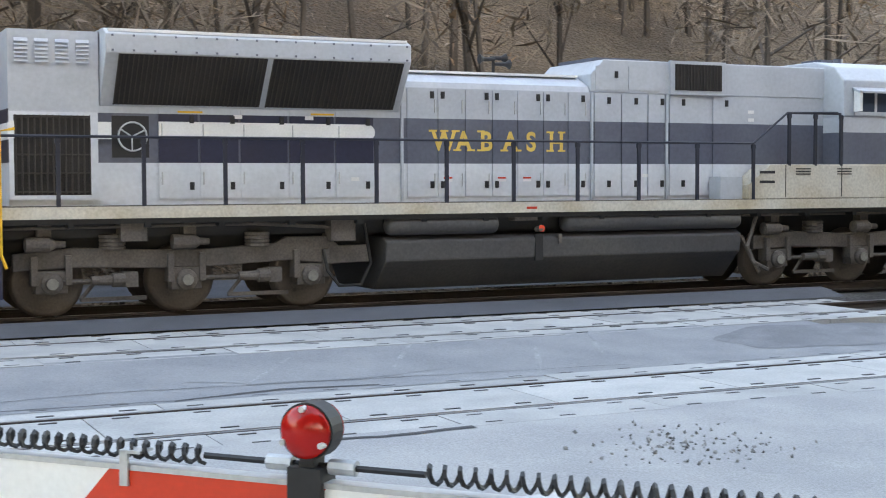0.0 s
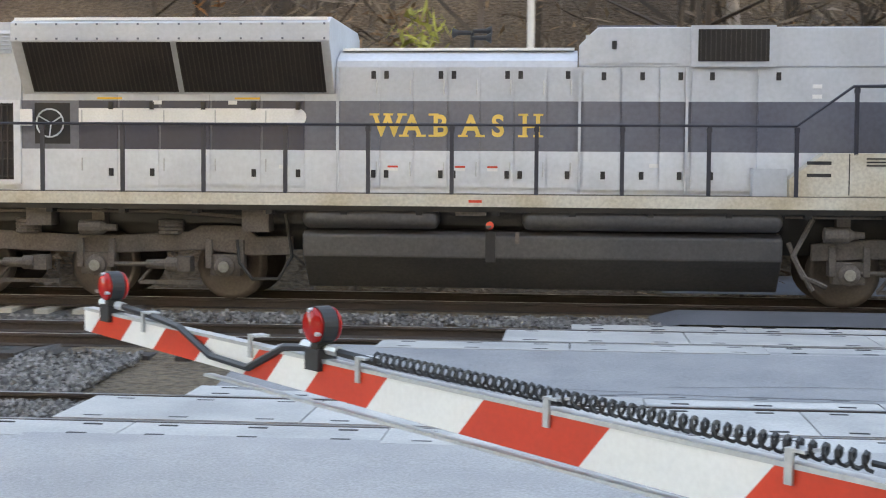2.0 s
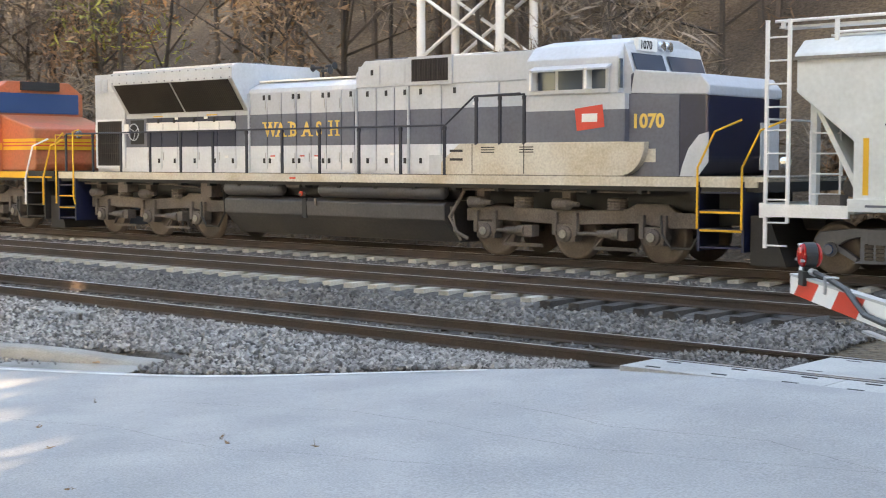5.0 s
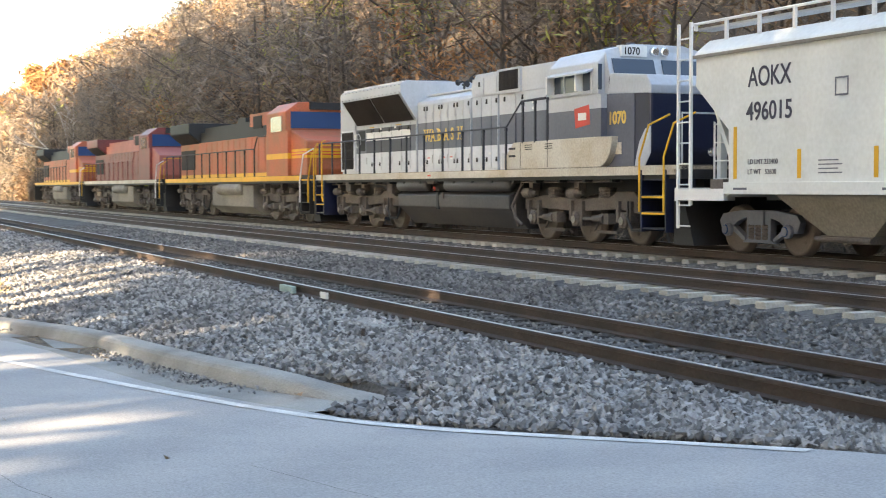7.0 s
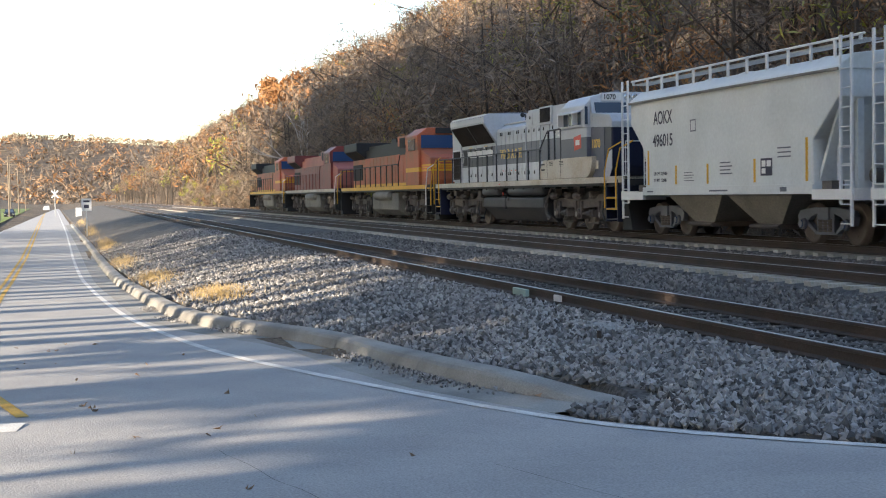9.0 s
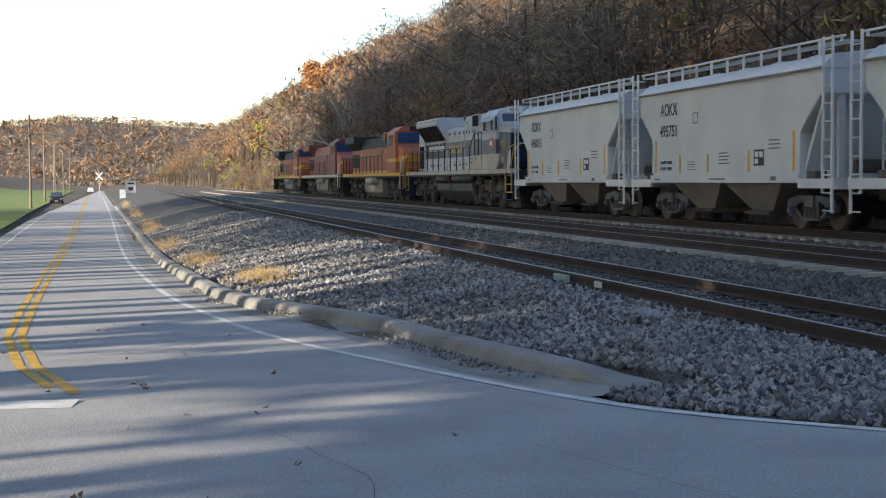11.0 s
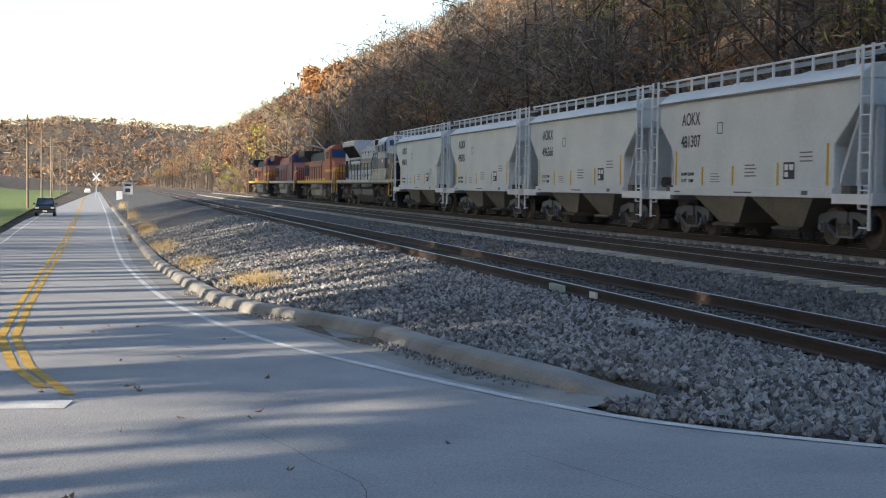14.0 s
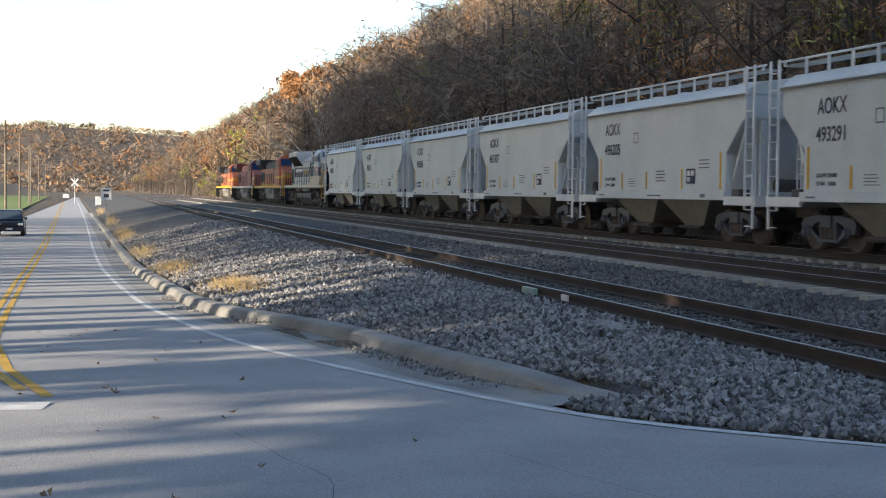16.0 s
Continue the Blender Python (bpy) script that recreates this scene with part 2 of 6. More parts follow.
# ---- ground ----
YN, YM, YT, ZM, ZT = 7.64, 12.7, 16.3, 0.2, 0.37      # near rails of the three tracks and their heights
GAUGE = 1.505


def ease(a, b, v):
    k = min(1.0, max(0.0, (v - a) / (b - a)))
    return k * k * (3 - 2 * k)


def far(x, y):
    """The road falls away from the crossing: plan points beyond it lie farther out and lower."""
    k = float(np.interp(-x, (13, 18, 25, 35, 50), (1, 1.1, 1.24, 1.44, 1.6)))
    return (-0.9 + k * (x + 0.9), 0.1 + k * (y - 0.1))


KERB_LINE = [far(*p) for p in [(-13.0, 4.85), (-14.9, 4.0), (-17.0, 3.55), (-19.5, 3.1), (-23.6, 1.75), (-30.0, 1.2), (-38.0, 0.85), (-60.0, 0.5), (-115.0, -0.45), (-320.0, -3.8)]]
EDGE_LINE = [far(*p) for p in [(-6.0, 7.0), (-7.5, 6.75), (-8.7, 6.4), (-10.0, 5.75), (-12.5, 4.25), (-14.8, 3.25), (-18.6, 1.95), (-22.0, 1.3), (-26.0, 0.82), (-33.0, 0.38), (-42.0, 0.1), (-70.0, -0.3), (-113.0, -0.95), (-320.0, -4.4)]]


def at_x(line, x):
    for (x0, y0), (x1, y1) in zip(line, line[1:]):
        if x0 >= x >= x1:
            return y0 + (y1 - y0) * (x0 - x) / (x0 - x1)
    return line[0][1] if x > line[0][0] else line[-1][1]


def road_z(x, y):
    """Level at the crossing, then down a long ramp beside the tracks."""
    if x < -13:
        return float(np.interp(-x, (13, 20, 31, 51, 80), (-0.38, -0.58, -0.86, -1.26, -1.58)))
    fall = -0.38 * ease(-5.0, -13.0, x)
    near = -0.1 * ease(7.0, 2.0, y)
    return fall + near * (1 - ease(-5.0, -13.0, x))


def ground_z(x, y):
    """Height of the land: road, banks, track beds, wooded hill beyond and an added, unseen ridge on the sun's side."""
    cross = ease(-8.2, -7.0, x) * (1 - ease(13.5, 15.5, x))
    if y < 6.9:
        z = road_z(x, y)
        k = at_x(KERB_LINE, x)
        if x < -13 and y > k:
            b = z + 0.12
            z = z - 0.06 if y < k + 0.3 else b + (-0.2 - b) * min(1.0, (y - k - 0.3) / (6.5 - k - 0.3)) ** 0.9 if y < 6.5 else -0.2
        elif x < -7 and y > at_x(EDGE_LINE, x):
            z += (-0.2 - z) * ease(at_x(EDGE_LINE, x), 6.9, y)
        if y < -7:
            z += 0.3 * ease(-7, -9, y)
        if y < -22:
            z += 7 * ease(-30, -75, y)
        return z
    base = -0.2 + 0.06 * ease(9.4, 11, y) + 0.11 * ease(11.7, 12.25, y) + (ZT - ZM) * (0.5 * ease(14.4, 15.2, y) + 0.5 * ease(15.45, 15.8, y))
    if y > 19:
        base += -0.9 * ease(19, 21, y) + 0.6 * ease(22, 24, y)
        base += max(0.0, y - 23.5) * 0.62 * ease(-1500, -700, x) * (1 - 0.5 * ease(62, 110, y))
    return base + cross * (0.12 if y < 19 else 0)


def sheet(name, xs, ys, material, zf):
    vs = [(x, y, zf(x, y)) for x in xs for y in ys]
    n = len(ys)
    fs = [(i * n + j, (i + 1) * n + j, (i + 1) * n + j + 1, i * n + j + 1) for i in range(len(xs) - 1) for j in range(n - 1)]
    ob = raw(name, vs, fs, material)
    return ob


def steps(*spans):
    out = []
    for a, b, d in spans:
        n = max(1, round(abs(b - a) / d))
        out += [a + (b - a) * i / n for i in range(n)]
    return out + [spans[-1][1]]


xs = steps((-3000, -900, 150), (-900, -330, 30), (-330, -120, 6), (-120, -45, 2), (-45, 20, 0.5), (20, 60, 3), (60, 300, 20))
ys = steps((-900, -120, 60), (-120, -22, 6), (-22, -8, 2), (-8, 0, 0.5), (0, 20, 0.4), (20, 30, 1), (30, 120, 5), (120, 900, 60))
tagged(sheet("ground", xs, ys, SOIL, lambda x, y: ground_z(x, y) - 0.05 + (0 if y < 22 else 0.5 * noise.noise((x * 0.15, y * 0.15, 0)))), "brown earth and leaf litter from road to wooded hill", "ground", kind="structure")
tagged(sheet("ballast", steps((-420, -120, 8), (-120, -45, 2), (-45, 60, 0.4)), steps((-4.5, 20.2, 0.3)), BALLAST,
             lambda x, y: ground_z(x, y) + 0.03 * noise.noise((x * 1.1, y * 1.1, 2)) if y > at_x(KERB_LINE if x < -13 else EDGE_LINE, x) + (0.34 if x < -13 else 0.16) and (x < -7.2 or x > 14.5 or y > 19) else ground_z(x, y) - 0.4),
       "grey crushed stone ballast bed under the tracks", "ballast", kind="structure")

# road: one sheet, laid to the kerb and the crossing
def road_edge(x):
    if x < -13:
        return at_x(KERB_LINE, x) + 0.05
    if x < -6.5:
        return at_x(EDGE_LINE, x) + 0.15
    return 7.0


def road_left(x):
    return -9.0 if x > -10 else -9.0 + 2.3 * ease(-10, -70, x) - 0.0195 * max(0, -x - 80)


vs, fs = [], []
rx = steps((-510, -120, 10), (-120, -45, 2.5), (-45, 40, 0.5))
for x in rx:
    a, b = road_left(x) if x < 6 else -9.0, road_edge(x)
    vs += [(x, a + (b - a) * j / 30, road_z(x, a + (b - a) * j / 30) + 0.0) for j in range(31)]
fs = [(i * 31 + j, (i + 1) * 31 + j, (i + 1) * 31 + j + 1, i * 31 + j + 1) for i in range(len(rx) - 1) for j in range(30)]
tagged(raw("road", vs, fs, ASPHALT), "worn grey asphalt road with patches and cracks", "road", kind="structure")
# asphalt between the tracks of the crossing
tagged(sheet("crossing_asphalt", steps((-4.6, 14.0, 0.4)), steps((9.62, 12.12, 0.25)), APRON, lambda x, y: 0.0 + ZM * ease(9.6, 12.2, y) - (0.12 if x < -4.3 or x > 13.7 else 0)), "grey asphalt apron between the tracks of the crossing", "road", kind="structure")
tagged(sheet("crossing_asphalt_far", steps((0.6, 17.0, 0.4)), steps((14.85, 15.55, 0.23)), TAR, lambda x, y: ZM + (ZT - ZM) * ease(14.6, 15.6, y) - (0.1 if x < 0.9 else 0)), "dark asphalt strip before the far track", "road", kind="structure")
tagged(sheet("crossing_asphalt_beyond", steps((1.0, 18.0, 1)), steps((18.6, 23, 0.5)), TAR, lambda x, y: ZT - 0.02), "dark asphalt beyond the far track", "road", kind="structure")
tagged(sheet("grass_verge", steps((-510, -60, 6)), steps((0, 1, 0.1)), GRASS, lambda x, y: 0), "green mown grass beside the road", "grass", kind="structure")
vg = bpy.data.objects["grass_verge"].data
for v in vg.vertices:
    x = v.co.x
    y1 = road_left(x) - 0.6
    v.co.y = y1 - v.co.y * 26
    v.co.z = max(ground_z(x, v.co.y), road_z(x, 0)) + 0.08


def smooth(line, step):
    """Even points along a curve through the corners of a line."""
    q = [Vector(p) for p in line]
    dense = []
    for i in range(len(q) - 1):
        a, b, c, d = q[max(0, i - 1)], q[i], q[i + 1], q[min(len(q) - 1, i + 2)]
        n = max(2, int((c - b).length / 0.25))
        for k in range(n):
            t = k / n
            dense.append(0.5 * (2 * b + (c - a) * t + (2 * a - 5 * b + 4 * c - d) * t * t + (3 * b - a - 3 * c + d) * t ** 3))
    out, run = [dense[0]], 0.0
    for a, b in zip(dense, dense[1:]):
        run += (b - a).length
        if run >= step:
            out.append(b)
            run = 0.0
    return out


def ribbon(name, line, width, material, label, dz=0.008, dy=0.0):
    vs, fs = [], []
    pts = []
    for (x0, y0), (x1, y1) in zip(line, line[1:]):
        n = max(1, int(abs(x0 - x1) / 0.8))
        pts += [(x0 + (x1 - x0) * i / n, y0 + (y1 - y0) * i / n) for i in range(n)]
    pts.append(line[-1])
    for i, (x, y) in enumerate(pts):
        a, b = pts[max(0, i - 2)], pts[min(len(pts) - 1, i + 2)]
        d = Vector((b[0] - a[0], b[1] - a[1])).normalized()
        nx, ny = -d.y, d.x
        w = width * (0.5 + 0.06 * noise.noise((x * 2, y, 5)))
        for s in (-1, 1):
            vs.append((x + nx * s * w, y + dy + ny * s * w, road_z(x, y) + dz))
    fs = [(2 * i, 2 * i + 1, 2 * i + 3, 2 * i + 2) for i in range(len(pts) - 1)]
    return tagged(raw(name, vs, fs, material), label, "road marking", kind="structure")


ribbon("edge_line", [tuple(p) for p in smooth(EDGE_LINE[2:], 0.8)], 0.13, WHITE_LINE, "worn white edge line painted on the road")
ribbon("edge_line_far_side", [far(*p) for p in [(-44, -3.55), (-58, -3.85), (-111, -4.9), (-320, -8.9)]], 0.14, WHITE_LINE, "white edge line along the far lane")
for k, off in enumerate((0, 0.17)):
    ribbon("centre_line", [far(*p) for p in [(-14.3 - k * 0.5, -0.35 - off * 1.6), (-16.5, -0.85 - off), (-19.5, -1.2 - off), (-24, -1.3 - off), (-32, -1.4 - off), (-66, -1.85 - off), (-128, -3.0 - off), (-320, -6.4 - off)]], 0.12, YELLOW_LINE, "worn double yellow centre line")
ribbon("stop_bar", [(-13.9, -0.35), (-14.4, -4.2)], 0.45, WHITE_LINE, "white stop bar painted on the road", dz=0.01)

# kerb with a rounded top, its pieces end to end
kerb = tagged(new("kerb"), "weathered concrete kerb beside the gravel bank", "kerb", kind="structure")


kp = smooth(KERB_LINE[:9], 0.6)
prof = [(0.17, -0.2), (0.16, 0.02), (0.1, 0.14), (0.06, 0.175), (0.0, 0.19), (-0.2, 0.19), (-0.24, 0.15), (-0.24, -0.2)]
for i in range(0, len(kp) - 5, 5):
    rings = []
    for j in range(i, i + 6):
        p, d = kp[j], (kp[min(len(kp) - 1, j + 1)] - kp[max(0, j - 1)]).normalized()
        h = 0.2 + 0.8 * ease(0, 3.0, j)
        s = 0.008 if j == i else -0.008 if j == i + 5 else 0
        side_out = Vector((-d.y, d.x))
        rings.append([(p.x + d.x * s + side_out.x * q, p.y + d.y * s + side_out.y * q + 0.16, road_z(p.x, p.y) + (w * h if w > 0 else w)) for q, w in prof])
    n, m = len(prof), len(rings)
    vs = [p for r in rings for p in r]
    fs = [(k * n + q, k * n + q + 1, (k + 1) * n + q + 1, (k + 1) * n + q) for k in range(m - 1) for q in range(n - 1)] + [tuple(range(n)), tuple(range(m * n - 1, (m - 1) * n - 1, -1))]
    part("kerb_block", MB().add(vs, fs), KERB, kerb)
ribbon("gutter", [tuple(p) for p in kp], 0.62, KERB, "pale concrete gutter along the kerb", dz=0.004, dy=-0.28)

# ---- tracks ----
def rail(name, y, z, x0, x1):
    prof = [(-0.075, 0), (0.075, 0), (0.075, 0.015), (0.012, 0.035), (0.012, 0.125), (0.037, 0.135), (0.037, 0.165), (0.03, 0.171), (-0.03, 0.171), (-0.037, 0.165), (-0.037, 0.135), (-0.012, 0.125), (-0.012, 0.035), (-0.075, 0.015)]
    ob = thing(name, "brown rusty steel rail with a polished head", "rail", "rails of the tracks")
    ob["kind"] = "structure"
    part("web", MB().prism([(y + a, z - 0.171 + b) for a, b in prof], x0, x1, "x"), RUST, ob)
    part("rail_head", MB().box(x0, x1, y - 0.027, y + 0.027, z, z + 0.003), RAILTOP, ob, "polished running surface")
    return ob


for y, z in ((YN, 0), (YM, ZM), (YT, ZT)):
    for k in (0, GAUGE):
        rail("rail", y + k, z, -420, 120)


def ties(name, y, z, x0, x1, gap, material, size, label, near):
    """Loose pieces near the crossing, the rest joined."""
    bed = tagged(new(name), label, "railway tie", kind="structure")
    L, w, h = size
    me = MB().add([(sx * w / 2 * q, sy * L / 2, zz) for sx in (-1, 1) for sy in (-1, 1) for zz, q in ((-h, 1.0), (0, 0.86))],
                  [(0, 1, 3, 2), (4, 6, 7, 5), (0, 4, 5, 1), (2, 3, 7, 6), (0, 2, 6, 4), (1, 5, 7, 3)]).mesh("tie", material)
    rest = MB()
    x = x0
    while x < x1:
        if near[0] < x < near[1]:
            ob = new("tie", me)
            ob.parent = bed
            ob.matrix_basis = pose(x + random.uniform(-0.03, 0.03), y + 0.75 + random.uniform(-0.03, 0.03), z - 0.172, 0, 0, random.uniform(-0.8, 0.8))
        else:
            rest.box(x - w / 2, x + w / 2, y + 0.75 - L / 2, y + 0.75 + L / 2, z - 0.172 - h, z - 0.172)
        x += gap
    if rest.v:
        part("ties_beyond", rest, material, bed)["kind"] = "stuff"
    return bed


ties("near_ties", YN, 0, -200, -5.4, 0.55, TIE_W, (2.6, 0.23, 0.16), "dark creosoted timber ties under the near track", (-60, 0))
ties("middle_ties", YM, ZM, -220, -12.2, 0.61, TIE_C, (2.6, 0.26, 0.2), "pale concrete ties under the middle track", (-95, 0))
ties("middle_timber_ties", YM, ZM, -12.0, -1.5, 0.6, TIE_W, (3.1, 0.24, 0.2), "black timber ties before the crossing", (-14, 0))
ties("far_ties", YT, ZT, -240, 1.0, 0.61, TIE_C, (2.6, 0.26, 0.2), "pale concrete ties under the far track", (-95, 0))

# concrete crossing panels, each one a slab with lifting slots
def panels(name, y, z, x0, x1, length, label):
    bed = tagged(new(name), label, "crossing panel", kind="structure")
    rows = [(y - 0.78, y - 0.05, 0.35), (y + 0.11, y + GAUGE - 0.11, 0.0), (y + GAUGE + 0.05, y + GAUGE + 0.72, 0.9)]
    for a, b, off in rows:
        x = x0 - (1.9 if off == 0.35 else 0.0) + off
        while x < x1:
            p = part("panel", MB().box(x + 0.008, x + length - 0.008, a, b, z - 0.18, z + random.uniform(-0.006, 0.002)), PANEL, bed)
            s = MB()
            for u in (0.15, 0.5, 0.85):
                for w in ((a + 0.14), (b - 0.14)):
                    s.box(x + length * u - 0.09, x + length * u + 0.09, w - 0.018, w + 0.018, z - 0.02, z + 0.0045)
            part("slot", s, CRACK, p)
            x += length
    part("flangeway", MB().box(x0, x1, y + 0.037, y + 0.1, z - 0.14, z - 0.05).box(x0, x1, y + GAUGE - 0.1, y + GAUGE - 0.037, z - 0.14, z - 0.05), RUBBER, bed)
    return bed


panels("near_crossing_panels", YN, 0.0, -5.55, 14.5, 2.44, "pale concrete crossing panels round the near rails")
panels("middle_crossing_panels", YM, ZM, -1.45, 15.0, 2.44, "pale concrete crossing panels round the middle rails")

# cracks and patches in the asphalt of the crossing
def crack(name, pts, w, z=None):
    mb = MB()
    for (x0, y0), (x1, y1) in zip(pts, pts[1:]):
        n = max(2, int(math.hypot(x1 - x0, y1 - y0) / 0.25))
        prev = None
        for i in range(n + 1):
            k = i / n
            x, y = x0 + (x1 - x0) * k, y0 + (y1 - y0) * k + 0.05 * noise.noise((x0 + k * 4, y0, 3))
            zz = (road_z(x, y) if z is None else z(y)) + 0.006
            ww = w * (0.6 + 0.7 * abs(noise.noise((x * 3, y * 3, 1))))
            cur = [(x, y - ww / 2, zz), (x, y + ww / 2, zz)]
            if prev:
                mb.add(prev + cur, [(0, 1, 3, 2)])
            prev = cur
    return tagged(part(name, mb, CRACK), "dark ragged crack in the asphalt", "crack", kind="structure")


apron = lambda y: ZM * ease(9.6, 12.2, y)
crack("crack_1", [(2.9, 9.7), (4.2, 9.95), (5.4, 9.8)], 0.1, apron)
crack("crack_2", [(-0.4, 9.7), (0.4, 9.86), (2.9, 9.72)], 0.03, apron)
crack("crack_3", [(3.4, 6.85), (4.2, 6.75), (5.15, 6.8)], 0.14)
crack("crack_4", [(-10.5, 3.0), (-8, 3.4), (-5, 3.1), (-2, 4.0)], 0.007)



def patch(name, cx, cy, rx, ry, material, label, zf, turn=0.0):
    """A flat patch with a ragged outline, laid just over the asphalt."""
    n, mb, ring = 36, MB(), []
    for i in range(n):
        a = 2 * math.pi * i / n
        k = 1 + 0.28 * noise.noise((math.cos(a) * 2 + cx, math.sin(a) * 2 + cy, 4))
        dx, dy = rx * k * math.cos(a), ry * k * math.sin(a)
        x, y = cx + dx * math.cos(turn) - dy * math.sin(turn), cy + dx * math.sin(turn) + dy * math.cos(turn)
        ring.append((x, y, zf(x, y) + 0.005))
    mb.add(ring + [(cx, cy, zf(cx, cy) + 0.005)], [(i, (i + 1) % n, n) for i in range(n)])
    return tagged(part(name, mb, material), label, "road patch", kind="structure")


apron_z = lambda x, y: apron(y)
WORN = mat("worn_dark_asphalt", (0.17, 0.175, 0.19), 0.9, var=0.36, scale=8, col2=(0.23, 0.235, 0.25), fine=55, bump=0.8, dist=0.012)
patch("asphalt_patch_1", 13.0, 10.9, 1.9, 0.75, WORN, "darker asphalt patch between the tracks", apron_z)
patch("asphalt_patch_2", 5.0, 10.7, 1.6, 0.5, APRON, "worn asphalt patch between the tracks", apron_z)
STREAK = mat("tyre_dust", (0.36, 0.365, 0.375), 0.9, var=0.4, scale=14, col2=(0.27, 0.275, 0.285), fine=40, bump=0.3)
for i, (x, y) in enumerate(((4.4, 10.9), (6.3, 11.2), (8.0, 10.6), (9.3, 11.3))):
    patch("tyre_streak_%d" % (i + 1), x, y, 0.75, 0.035, STREAK, "pale tyre streak on the asphalt", apron_z, 0.9 + 0.1 * i)
crack("crack_5", [(0.5, 10.2), (2.2, 10.35), (4.0, 10.25), (6.5, 10.1), (9.0, 9.95)], 0.02, apron)
crack("crack_6", [(-3.6, 9.9), (-1.8, 10.1), (0.2, 9.95)], 0.02, apron)
crack("crack_7", [(-7.0, 4.4), (-5.2, 4.0), (-3.8, 4.3), (-2.2, 3.7)], 0.008)
crack("crack_8", [(-12.0, 1.2), (-9.5, 1.6), (-7.6, 1.3), (-5.4, 1.9)], 0.006)

# ---- train ----
# every vehicle: x along the track (front to +x), y = 0 on the near rail, z = 0 on the rail head
YC = GAUGE / 2
moving, wheels = [], []


def wheelset(parent, x, r=0.53):
    mb = MB()
    for y in (0.0, GAUGE):
        s = 1 if y == 0 else -1
        mb.lathe((0, y, 0), (0, s, 0), [(-0.07, r * 0.3), (-0.07, r * 0.82), (-0.085, r * 0.86), (-0.085, r), (0.03, r), (0.035, r + 0.03), (0.06, r + 0.03), (0.06, 0.12)], 28)
        for k in range(3):
            a = k * 2.1
            mb.rod((math.cos(a) * r * 0.55, y - s * 0.06, math.sin(a) * r * 0.55), (math.cos(a) * r * 0.55, y - s * 0.08, math.sin(a) * r * 0.55), 0.04)
    mb.rod((0, 0, 0), (0, GAUGE, 0), 0.09)
    ob = part("wheelset", mb, WHEEL, parent, "worn steel wheels on an axle", smooth=True)
    ob.location = (x, 0, r)
    wheels.append((ob, x, r))
    return ob


def spring(mb, x, y, z0, z1, r):
    n = 4
    for i in range(n):
        z = z0 + (z1 - z0) * (i + 0.5) / n
        mb.lathe((x, y, z), (0, 0, 1), [(-0.035, r * 0.8), (-0.02, r), (0.02, r), (0.035, r * 0.8)], 12)


